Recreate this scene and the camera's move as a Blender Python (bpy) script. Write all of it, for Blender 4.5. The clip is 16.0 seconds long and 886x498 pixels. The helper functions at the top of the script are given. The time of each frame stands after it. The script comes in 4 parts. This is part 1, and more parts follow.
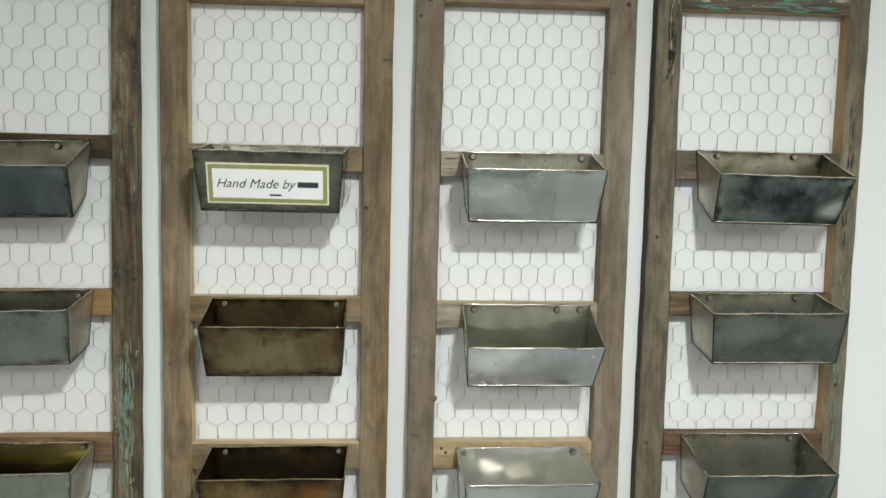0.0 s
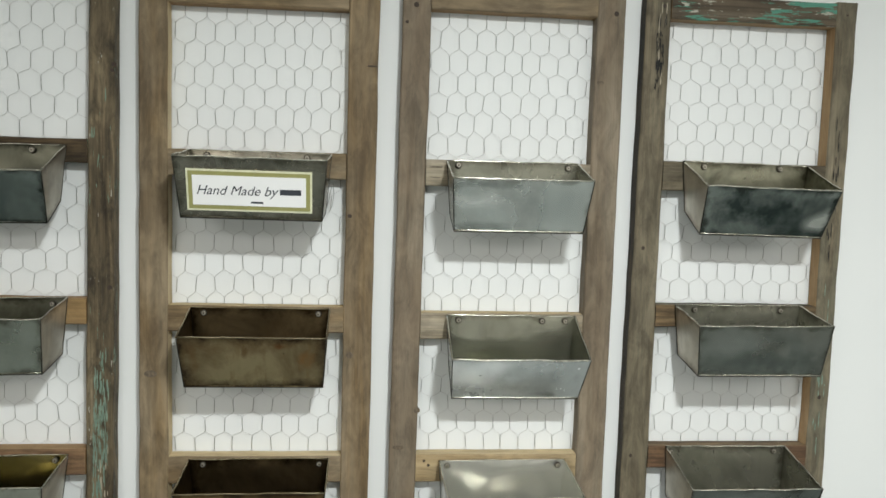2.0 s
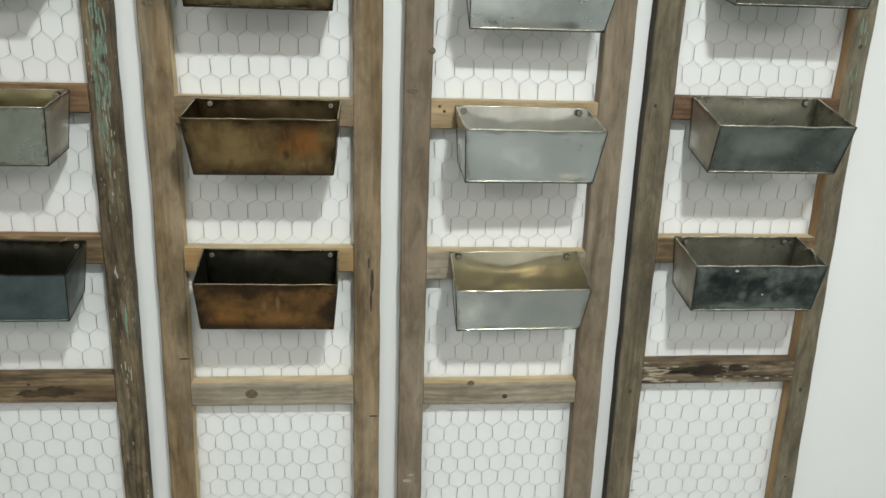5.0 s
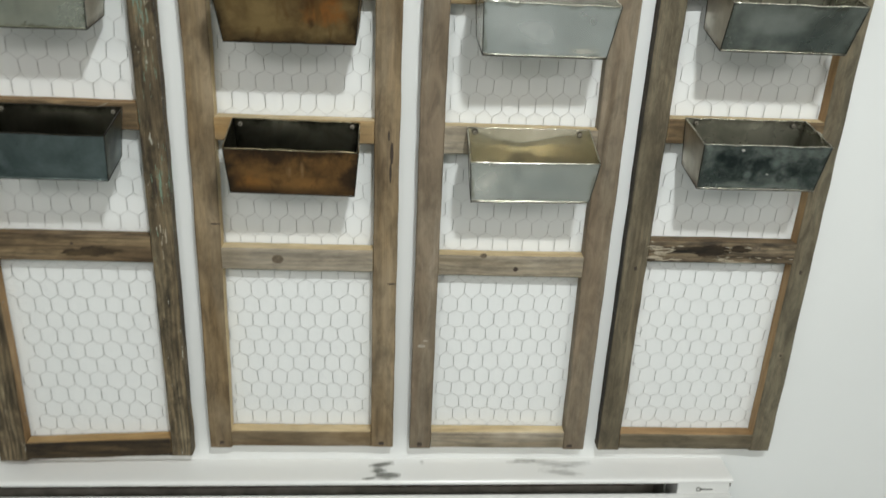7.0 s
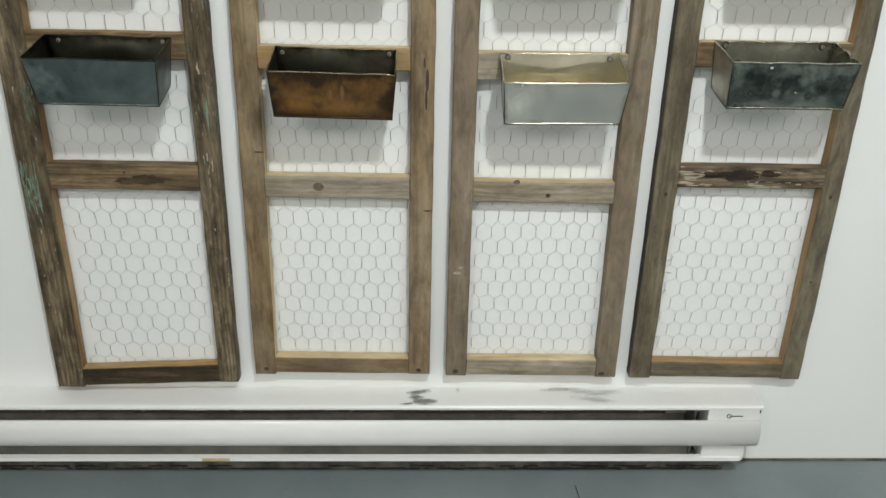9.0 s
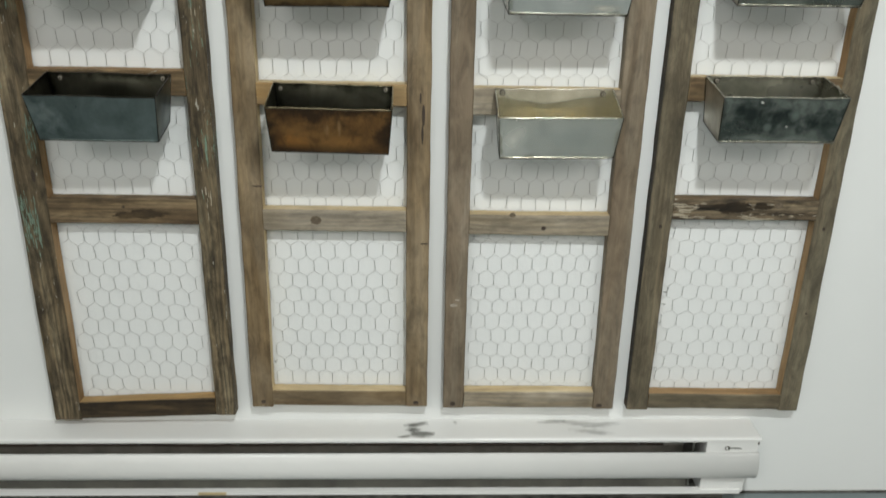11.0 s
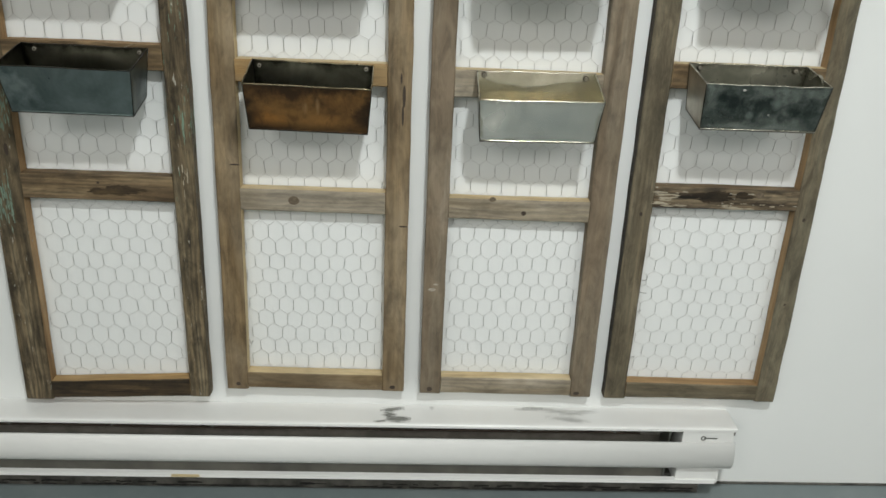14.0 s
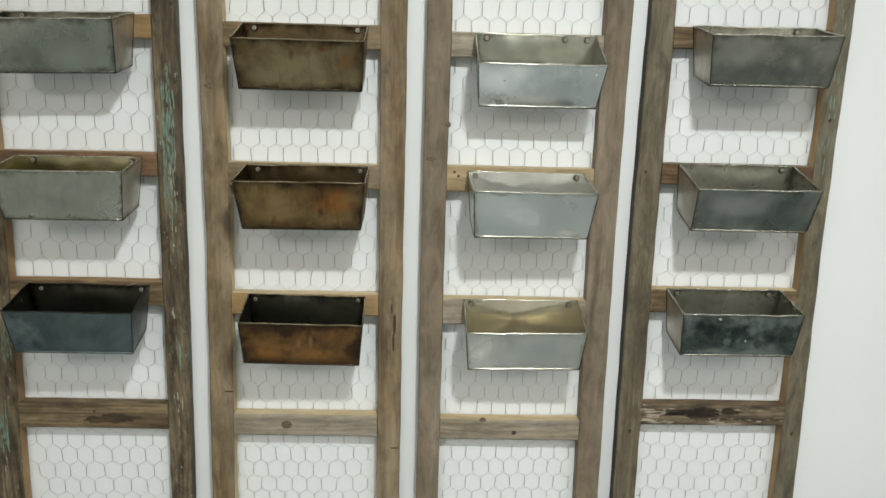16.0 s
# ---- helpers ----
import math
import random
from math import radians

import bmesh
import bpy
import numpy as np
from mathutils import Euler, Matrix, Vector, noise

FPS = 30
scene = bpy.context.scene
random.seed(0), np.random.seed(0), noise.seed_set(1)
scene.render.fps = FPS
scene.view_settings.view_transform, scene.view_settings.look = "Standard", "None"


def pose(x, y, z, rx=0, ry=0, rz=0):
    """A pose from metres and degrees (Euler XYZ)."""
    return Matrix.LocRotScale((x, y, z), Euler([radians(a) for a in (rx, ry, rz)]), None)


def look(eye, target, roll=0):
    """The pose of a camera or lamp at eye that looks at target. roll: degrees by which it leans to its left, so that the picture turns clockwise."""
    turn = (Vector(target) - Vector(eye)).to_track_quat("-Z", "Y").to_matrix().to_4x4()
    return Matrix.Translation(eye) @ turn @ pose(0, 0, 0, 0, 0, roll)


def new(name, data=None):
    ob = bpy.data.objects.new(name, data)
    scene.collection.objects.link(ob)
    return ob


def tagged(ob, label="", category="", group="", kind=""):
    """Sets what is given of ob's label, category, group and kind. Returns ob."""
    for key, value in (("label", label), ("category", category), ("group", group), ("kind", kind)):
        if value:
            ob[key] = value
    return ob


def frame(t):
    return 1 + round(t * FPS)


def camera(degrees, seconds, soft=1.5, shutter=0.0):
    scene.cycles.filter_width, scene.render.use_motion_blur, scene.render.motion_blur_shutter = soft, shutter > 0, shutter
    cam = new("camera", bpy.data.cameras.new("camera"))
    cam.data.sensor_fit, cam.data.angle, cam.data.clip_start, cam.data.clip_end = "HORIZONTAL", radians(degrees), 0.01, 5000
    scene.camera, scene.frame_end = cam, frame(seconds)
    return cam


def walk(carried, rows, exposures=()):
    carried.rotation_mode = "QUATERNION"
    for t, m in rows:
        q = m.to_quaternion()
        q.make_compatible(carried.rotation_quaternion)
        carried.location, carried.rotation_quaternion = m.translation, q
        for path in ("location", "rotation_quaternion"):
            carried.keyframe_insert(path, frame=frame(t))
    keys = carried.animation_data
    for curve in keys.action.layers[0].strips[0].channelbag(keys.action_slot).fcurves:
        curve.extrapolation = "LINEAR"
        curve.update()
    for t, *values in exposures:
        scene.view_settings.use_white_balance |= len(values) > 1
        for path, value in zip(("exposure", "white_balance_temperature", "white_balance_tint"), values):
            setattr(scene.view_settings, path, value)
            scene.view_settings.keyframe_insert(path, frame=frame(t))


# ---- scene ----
cam = camera(59.2, 16.0, soft=1.55, shutter=0.4)
Z0 = 0.27  # height of the panels' lower edge above the floor
PATH = [
    (0, (-0.042, -1.383, 1.508), (0.097, 0.605, 1.332), 1.0),
    (0.5, (-0.049, -1.375, 1.506), (0.12, 0.612, 1.346), 1.1),
    (1, (-0.046, -1.364, 1.502), (0.137, 0.622, 1.356), 1.3),
    (1.5, (-0.046, -1.364, 1.51), (0.137, 0.622, 1.358), 1.5),
    (2, (-0.05, -1.361, 1.516), (0.142, 0.623, 1.351), 1.6),
    (2.5, (-0.053, -1.361, 1.5), (0.156, 0.605, 1.204), 1.4),
    (3, (-0.03, -1.363, 1.372), (0.148, 0.574, 0.907), 1.2),
    (3.5, (-0.034, -1.345, 1.287), (0.152, 0.543, 0.655), 2.4),
    (4, (-0.042, -1.353, 1.246), (0.146, 0.545, 0.644), 2.5),
    (6.5, (-0.056, -1.349, 1.159), (0.089, 0.517, 0.456), 0.4),
    (7, (-0.04, -1.449, 1.144), (0.072, 0.376, 0.335), 2.6),
    (7.5, (-0.031, -1.529, 1.111), (-0.007, 0.294, 0.288), 1.2),
    (8, (-0.055, -1.532, 1.087), (-0.018, 0.282, 0.246), 0.8),
    (10.5, (-0.037, -1.582, 1.021), (-0.011, 0.235, 0.187), 1.9),
    (11, (-0.041, -1.558, 1.061), (-0.009, 0.287, 0.288), 1.0),
    (11.5, (-0.037, -1.538, 1.099), (-0.006, 0.322, 0.362), 0.9),
    (12, (-0.042, -1.53, 1.075), (0.007, 0.334, 0.351), 1.3),
    (12.5, (-0.036, -1.527, 1.06), (0.016, 0.342, 0.349), 1.6),
    (13, (-0.033, -1.534, 1.048), (0.02, 0.328, 0.32), 2.8),
    (13.5, (-0.023, -1.55, 1.031), (0.036, 0.284, 0.235), 2.8),
    (14, (-0.018, -1.553, 1.038), (0.042, 0.284, 0.249), 2.5),
    (14.5, (-0.014, -1.55, 1.052), (0.055, 0.306, 0.309), 1.8),
    (15, (-0.005, -1.541, 1.158), (0.05, 0.362, 0.546), 1.9),
    (15.5, (-0.019, -1.538, 1.189), (0.053, 0.401, 0.704), 1.6),
    (16, (-0.004, -1.542, 1.223), (0.05, 0.405, 0.768), 1.4),
]
# the panels hang a little out of level with the heater; the path is given in their axes
LEAN = Matrix.Translation((0.70, 0, Z0)) @ pose(0, 0, 0, 0, 0.65, 0) @ Matrix.Translation((-0.70, 0, -Z0))
walk(cam, [(t, LEAN @ look((e[0], e[1], e[2] + Z0), (g[0], g[1], g[2] + Z0), roll)) for t, e, g, roll in PATH],
     exposures=((0, 0.05), (4, 0.04), (6.5, 0.04), (7, 0.04), (8, 0.09), (10.5, -0.05), (12, -0.06), (13.5, -0.04), (15, -0.07), (15.5, 0.04), (16, 0.05)))

# ---- light ----
world = bpy.data.worlds.new("room_world")
world.use_nodes = True
world.node_tree.nodes["Background"].inputs[0].default_value = (0.8, 0.85, 0.9, 1)
world.node_tree.nodes["Background"].inputs[1].default_value = 0.02
scene.world = world
scene.view_settings.exposure = 0.0
CEIL = 2.56


def ceiling_or_fill_lamp(x, y, size, watts, colour=(0.95, 0.985, 0.975)):
    data = bpy.data.lights.new("ceiling_or_fill_light", "AREA")
    data.shape, data.size, data.energy, data.color = "DISK", size, watts, colour
    ob = new("ceiling_or_fill_light", data)
    ob.location = (x, y, CEIL - 0.02)
    return ob


ceiling_or_fill_lamp(0.33, -1.62, 0.17, 47.5)
# two unseen fill lamps added at the back to lift the shade
ceiling_or_fill_lamp(-1.3, -3.1, 1.3, 38, (1.0, 0.965, 0.92))
ceiling_or_fill_lamp(1.9, -3.1, 1.3, 38, (1.0, 0.965, 0.92))


# ---- materials ----
def nodes_of(name):
    m = bpy.data.materials.new(name)
    m.use_nodes = True
    nt = m.node_tree
    return m, nt, nt.nodes["Principled BSDF"]


def node(nt, kind, **inputs):
    n = nt.nodes.new(kind)
    for k, v in inputs.items():
        n.inputs[k.replace("_", " ")].default_value = v
    return n


def coords(nt, scale, vary=True):
    """Object coordinates, stretched, shifted for each object."""
    tc = nt.nodes.new("ShaderNodeTexCoord")
    mp = nt.nodes.new("ShaderNodeMapping")
    mp.inputs["Scale"].default_value = scale
    nt.links.new(tc.outputs["Object"], mp.inputs["Vector"])
    if vary:
        info = nt.nodes.new("ShaderNodeObjectInfo")
        mul = nt.nodes.new("ShaderNodeMath")
        mul.operation = "MULTIPLY"
        mul.inputs[1].default_value = 37.0
        nt.links.new(info.outputs["Random"], mul.inputs[0])
        nt.links.new(mul.outputs[0], mp.inputs["Location"])
    return mp.outputs["Vector"]


def noise_tex(nt, vec, scale, detail=5.0, rough=0.6, distort=0.0):
    n = node(nt, "ShaderNodeTexNoise", Scale=scale, Detail=detail, Roughness=rough, Distortion=distort)
    nt.links.new(vec, n.inputs["Vector"])
    return n.outputs["Fac"]


def ramp(nt, fac, stops):
    r = nt.nodes.new("ShaderNodeValToRGB")
    el = r.color_ramp.elements
    while len(el) < len(stops):
        el.new(0.5)
    for e, (p, c) in zip(el, stops):
        e.position = p
        e.color = (*c, 1) if len(c) == 3 else c
    nt.links.new(fac, r.inputs["Fac"])
    return r.outputs["Color"]


def grey(v):
    return (v, v, v)


def mix(nt, fac, a, b, mode="MIX"):
    m = nt.nodes.new("ShaderNodeMix")
    m.data_type, m.blend_type = "RGBA", mode
    for sock, val in ((m.inputs[0], fac), (m.inputs[6], a), (m.inputs[7], b)):
        if isinstance(val, (int, float)):
            sock.default_value = val
        elif isinstance(val, tuple):
            sock.default_value = (*val, 1)
        else:
            nt.links.new(val, sock)
    return m.outputs[2]


def bump(nt, bsdf, height, strength, distance):
    b = nt.nodes.new("ShaderNodeBump")
    b.inputs["Strength"].default_value, b.inputs["Distance"].default_value = strength, distance
    nt.links.new(height, b.inputs["Height"])
    nt.links.new(b.outputs["Normal"], bsdf.inputs["Normal"])


def wood(name, along, base, dark, light, wear=0.5, relief=0.4, paint=None, paint_at=0.62, flecks=0.0, fibres=0.3, mottle=0.25, rings=0.0, paint_low=None, tone=None, toned=0.6):
    """Weathered board; along: the axis of the grain, 'X' or 'Z'."""
    m, nt, p = nodes_of(name)
    lo, hi = 2.2, 30.0
    sc = (lo, hi, hi) if along == "X" else (hi, hi, lo)
    v = coords(nt, sc)
    band = noise_tex(nt, v, 1.0, 4.0, 0.55, 0.6)
    sc2 = (6.0, 330.0, 330.0) if along == "X" else (330.0, 330.0, 6.0)
    fibre = noise_tex(nt, coords(nt, sc2), 1.0, 3.0, 0.6)
    big = noise_tex(nt, coords(nt, (3.0, 3.0, 3.0)), 1.6, 4.0, 0.6)
    col = ramp(nt, band, [(0.30, dark), (0.48, base), (0.70, light)])
    col = mix(nt, 1.0, col, ramp(nt, fibre, [(0.32, grey(1 - fibres)), (0.60, grey(1.0))]), "MULTIPLY")
    if tone:
        broad = noise_tex(nt, coords(nt, (1.6, 9.0, 9.0) if along == "X" else (9.0, 9.0, 1.6)), 1.7, 3.0, 0.55, 0.8)
        col = mix(nt, ramp(nt, broad, [(0.40, grey(0.0)), (0.62, grey(toned))]), col, tone)
    stain = ramp(nt, big, [(0.42, grey(0.0)), (0.62, grey(1.0))])
    tint = mix(nt, 1.0, col, tuple(0.62 * c + 0.1 for c in base), "MULTIPLY")
    mul = nt.nodes.new("ShaderNodeMath")
    mul.operation, mul.inputs[1].default_value = "MULTIPLY", wear
    nt.links.new(stain, mul.inputs[0])
    col = mix(nt, mul.outputs[0], col, mix(nt, 0.5, dark, tint))
    sc4 = (14.0, 45.0, 45.0) if along == "X" else (45.0, 45.0, 14.0)
    spots = noise_tex(nt, coords(nt, sc4), 1.0, 6.0, 0.7, 0.5)
    col = mix(nt, 1.0, col, ramp(nt, spots, [(0.36, grey(1 - mottle)), (0.60, grey(1.0))]), "MULTIPLY")
    above = None
    if paint_low:
        # paint has worn off the foot of the board, where the open grain shows
        pos = nt.nodes.new("ShaderNodeNewGeometry")
        xyz = nt.nodes.new("ShaderNodeSeparateXYZ")
        nt.links.new(pos.outputs["Position"], xyz.inputs[0])
        mr = nt.nodes.new("ShaderNodeMapRange")
        mr.inputs["From Min"].default_value, mr.inputs["From Max"].default_value = paint_low, paint_low + 0.22
        nt.links.new(xyz.outputs["Z"], mr.inputs["Value"])
        above = mr.outputs["Result"]
    if rings:
        amount = ramp(nt, above, [(0.0, grey(rings)), (1.0, grey(rings * 0.4))]) if above else rings
        wv = node(nt, "ShaderNodeTexWave", Scale=0.85, Distortion=19.0, Detail=3.0)
        wv.inputs["Detail Scale"].default_value = 0.55
        wv.bands_direction = "Z" if along == "X" else "X"
        nt.links.new(coords(nt, (5.0, 32.0, 32.0) if along == "X" else (32.0, 32.0, 5.0)), wv.inputs["Vector"])
        col = mix(nt, amount, col, mix(nt, 1.0, col, ramp(nt, wv.outputs["Fac"], [(0.12, grey(0.4)), (0.5, grey(1.0)), (0.92, (1.4, 1.36, 1.28))]), "MULTIPLY"))
    if flecks:
        sc3 = (24.0, 130.0, 130.0) if along == "X" else (130.0, 130.0, 24.0)
        f = noise_tex(nt, coords(nt, sc3), 1.0, 3.0, 0.7)
        col = mix(nt, ramp(nt, f, [(0.72 - flecks, grey(0)), (0.75 - flecks, grey(1))]), col, (0.40, 0.385, 0.32))
    if paint:
        sc3 = (14.0, 110.0, 110.0) if along == "X" else (150.0, 150.0, 18.0)
        f = noise_tex(nt, coords(nt, sc3), 1.0, 5.0, 0.7)
        place = noise_tex(nt, coords(nt, (4.0, 4.0, 4.0)), 1.3, 2.0, 0.5)
        add = nt.nodes.new("ShaderNodeMath")
        add.operation = "ADD"
        wf, wp = nt.nodes.new("ShaderNodeMath"), nt.nodes.new("ShaderNodeMath")
        wf.operation = wp.operation = "MULTIPLY"
        wf.inputs[1].default_value, wp.inputs[1].default_value = 1.3, 0.7
        nt.links.new(f, wf.inputs[0])
        nt.links.new(place, wp.inputs[0])
        nt.links.new(wf.outputs[0], add.inputs[0])
        nt.links.new(wp.outputs[0], add.inputs[1])
        mask = ramp(nt, add.outputs[0], [(paint_at, grey(0)), (paint_at + 0.02, grey(1))])
        # the ramp clips at one, so the sum is halved first
        half = nt.nodes.new("ShaderNodeMath")
        half.operation, half.inputs[1].default_value = "MULTIPLY", 0.5
        nt.links.new(add.outputs[0], half.inputs[0])
        nt.links.new(half.outputs[0], mask.node.inputs["Fac"])
        if above:
            mask = mix(nt, above, grey(0.0), mask)
        col = mix(nt, mask, col, mix(nt, fibre, paint, tuple(c * 0.55 for c in paint)))
    nt.links.new(col, p.inputs["Base Color"])
    p.inputs["Roughness"].default_value = 0.72
    p.inputs["Specular IOR Level"].default_value = 0.35
    both = nt.nodes.new("ShaderNodeMath")
    both.operation = "ADD"
    nt.links.new(fibre, both.inputs[0])
    nt.links.new(band, both.inputs[1])
    bump(nt, p, both.outputs[0], relief, 0.0016)
    return m


def maths(nt, op, a, b=None):
    n = nt.nodes.new("ShaderNodeMath")
    n.operation = op
    for sock, val in zip(n.inputs, (a, b)):
        if isinstance(val, (int, float)):
            sock.default_value = val
        elif val is not None:
            nt.links.new(val, sock)
    return n.outputs[0]


def spot(nt, uv, warp, u, v, ru, rv, amount=1.0):
    """Ragged-edged oval mark on a sheet, in shares of its width and height."""
    du = maths(nt, "DIVIDE", maths(nt, "SUBTRACT", uv[0], u), ru)
    dv = maths(nt, "DIVIDE", maths(nt, "SUBTRACT", uv[1], v), rv)
    d = maths(nt, "SQRT", maths(nt, "ADD", maths(nt, "MULTIPLY", du, du), maths(nt, "MULTIPLY", dv, dv)))
    d = maths(nt, "ADD", d, maths(nt, "MULTIPLY", maths(nt, "SUBTRACT", warp, 0.5), 3.4))
    return ramp(nt, d, [(0.15, grey(amount)), (1.0, grey(0.0))])


def tin(name, base, rough=0.34, stain=(0.10, 0.10, 0.09), stained=0.35, metal=1.0, speckled=0.7, clouds=13.0, edge=None, edge_width=0.10, spots=(), drips=None):
    """Old tin plate: dull sheen, oxide clouds, darkened edges; spots: (u, v, ru, rv, amount, colour), v downwards."""
    m, nt, p = nodes_of(name)
    v = coords(nt, (1, 1, 1))
    cloud = noise_tex(nt, v, clouds, 5.0, 0.62, 0.4)
    fine = noise_tex(nt, v, 140.0, 3.0, 0.6)
    streak = noise_tex(nt, coords(nt, (60, 60, 6)), 1.0, 4.0, 0.6)
    col = mix(nt, ramp(nt, cloud, [(0.40, grey(0)), (0.66, grey(stained))]), base, stain)
    col = mix(nt, ramp(nt, streak, [(0.5, grey(0)), (0.75, grey(0.35))]), col, tuple(c * 0.55 for c in base))
    specks = noise_tex(nt, v, 95.0, 2.0, 0.5)
    col = mix(nt, ramp(nt, specks, [(0.73, grey(0)), (0.77, grey(speckled))]), col, tuple(c * 0.2 for c in base))
    uvmap = nt.nodes.new("ShaderNodeUVMap")
    sep = nt.nodes.new("ShaderNodeSeparateXYZ")
    nt.links.new(uvmap.outputs["UV"], sep.inputs[0])
    uv = sep.outputs["X"], sep.outputs["Y"]
    warp = noise_tex(nt, v, 26.0, 5.0, 0.65)
    shine = metal
    gentle = noise_tex(nt, v, 12.0, 1.0, 0.4)
    # the palest spots put reflections into the colour and are less metallic
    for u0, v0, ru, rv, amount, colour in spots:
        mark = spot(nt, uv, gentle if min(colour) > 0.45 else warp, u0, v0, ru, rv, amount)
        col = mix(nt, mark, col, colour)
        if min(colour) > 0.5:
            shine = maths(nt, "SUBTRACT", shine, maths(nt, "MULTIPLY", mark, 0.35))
    if drips:
        run = noise_tex(nt, coords(nt, (55, 55, 9)), 1.0, 3.0, 0.55, 0.3)
        col = mix(nt, ramp(nt, run, [(0.55, grey(0)), (0.68, grey(0.7))]), col, drips)
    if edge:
        # darkens the sheet towards its four edges, margin made ragged by noise
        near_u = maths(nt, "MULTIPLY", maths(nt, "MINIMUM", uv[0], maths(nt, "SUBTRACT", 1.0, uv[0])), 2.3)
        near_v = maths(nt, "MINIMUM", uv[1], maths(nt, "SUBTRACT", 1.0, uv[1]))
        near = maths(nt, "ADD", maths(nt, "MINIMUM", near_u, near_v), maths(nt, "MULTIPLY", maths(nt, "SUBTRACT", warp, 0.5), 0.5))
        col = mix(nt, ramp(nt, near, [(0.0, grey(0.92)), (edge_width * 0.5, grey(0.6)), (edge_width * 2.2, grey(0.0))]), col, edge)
    nt.links.new(maths(nt, "MAXIMUM", shine, 0.2), p.inputs["Metallic"])
    nt.links.new(col, p.inputs["Base Color"])
    rr = ramp(nt, cloud, [(0.3, grey(rough - 0.05)), (0.7, grey(rough + 0.10))])
    nt.links.new(rr, p.inputs["Roughness"])
    bump(nt, p, fine, 0.03, 0.0006)
    return m


def plain(name, colour, rough=0.5, metal=0.0, vary=0.06, scale=8.0, relief=0.05):
    m, nt, p = nodes_of(name)
    v = coords(nt, (1, 1, 1), vary=False)
    a = noise_tex(nt, v, scale, 5.0, 0.6)
    col = mix(nt, ramp(nt, a, [(0.3, grey(0)), (0.7, grey(1))]), tuple(c * (1 - vary) for c in colour), colour)
    nt.links.new(col, p.inputs["Base Color"])
    p.inputs["Roughness"].default_value, p.inputs["Metallic"].default_value = rough, metal
    bump(nt, p, noise_tex(nt, v, scale * 30, 3.0, 0.6), relief, 0.0008)
    return m


def wall_paint():
    m, nt, p = nodes_of("white_wall_paint")
    v = coords(nt, (1, 1, 1), vary=False)
    a = noise_tex(nt, v, 1.3, 4.0, 0.6)
    col = mix(nt, ramp(nt, a, [(0.3, grey(0)), (0.7, grey(1))]), (0.762, 0.782, 0.770), (0.80, 0.818, 0.806))
    nt.links.new(col, p.inputs["Base Color"])
    p.inputs["Roughness"].default_value = 0.55
    bump(nt, p, noise_tex(nt, v, 160.0, 3.0, 0.6), 0.08, 0.0008)
    return m


def floor_paint():
    m, nt, p = nodes_of("grey_floor_paint")
    v = coords(nt, (1, 1, 1), vary=False)
    a = noise_tex(nt, v, 2.6, 5.0, 0.62)
    b = noise_tex(nt, v, 30.0, 5.0, 0.7)
    col = mix(nt, ramp(nt, a, [(0.3, grey(0)), (0.7, grey(1))]), (0.135, 0.168, 0.172), (0.19, 0.222, 0.222))
    col = mix(nt, ramp(nt, b, [(0.62, grey(0)), (0.74, grey(0.35))]), col, (0.30, 0.31, 0.29))
    nt.links.new(col, p.inputs["Base Color"])
    c = noise_tex(nt, coords(nt, (3, 9, 3), vary=False), 1.6, 6.0, 0.7, 0.6)
    col = mix(nt, ramp(nt, c, [(0.58, grey(0)), (0.70, grey(0.4))]), col, (0.33, 0.35, 0.32))
    nt.links.new(ramp(nt, b, [(0.3, grey(0.28)), (0.7, grey(0.5))]), p.inputs["Roughness"])
    bump(nt, p, b, 0.08, 0.001)
    return m


WALL = wall_paint()
FLOOR = floor_paint()
DULL_WALL = plain("bounce_limiting_grey", (0.56, 0.555, 0.53), 0.6)
CEILING = plain("white_ceiling_paint", (0.82, 0.82, 0.80), 0.7)
ENAMEL = plain("white_heater_enamel", (0.75, 0.755, 0.735), 0.32, 0.0, 0.04, 5.0, 0.03)
DARK = plain("dusty_heater_inside", (0.30, 0.28, 0.24), 0.7, 0.0, 0.5, 20.0)
GRIME = plain("floor_edge_grime", (0.16, 0.155, 0.135), 0.8, 0.0, 0.85, 18.0)
LIT_PANEL = plain("lit_panel_grey", (0.60, 0.58, 0.52), 0.5, 0.2, 0.4, 14.0)
SLOT_GREY = plain("slot_grey_sheet", (0.17, 0.165, 0.14), 0.6, 0.1, 0.5, 12.0)
FIN = plain("dull_fin_metal", (0.22, 0.22, 0.20), 0.5, 0.8, 0.4, 30.0)
WIRE = plain("galvanised_wire", (0.34, 0.34, 0.325), 0.5, 0.3, 0.3, 60.0)
THIN_WIRE = plain("bright_thin_wire", (0.62, 0.62, 0.605), 0.5, 0.1, 0.2, 60.0)
SCREW = plain("dark_screw_steel", (0.13, 0.115, 0.09), 0.4, 0.9, 0.4, 200.0)
SCREW_TIP = plain("bright_screw_head", (0.44, 0.41, 0.34), 0.42, 0.6, 0.2, 300.0)
STAIN = plain("yellowed_enamel", (0.62, 0.50, 0.28), 0.4, 0.0, 0.3, 40.0)
CARD = plain("white_card", (0.84, 0.84, 0.83), 0.5, 0.0, 0.02, 40.0)
OLIVE = plain("olive_gold_border", (0.31, 0.30, 0.11), 0.5, 0.0, 0.15, 60.0)
PALE_LINE = plain("pale_cream_border", (0.72, 0.72, 0.52), 0.5, 0.0, 0.1, 60.0)
INK = plain("dark_ink", (0.035, 0.04, 0.05), 0.6, 0.0, 0.1, 60.0)
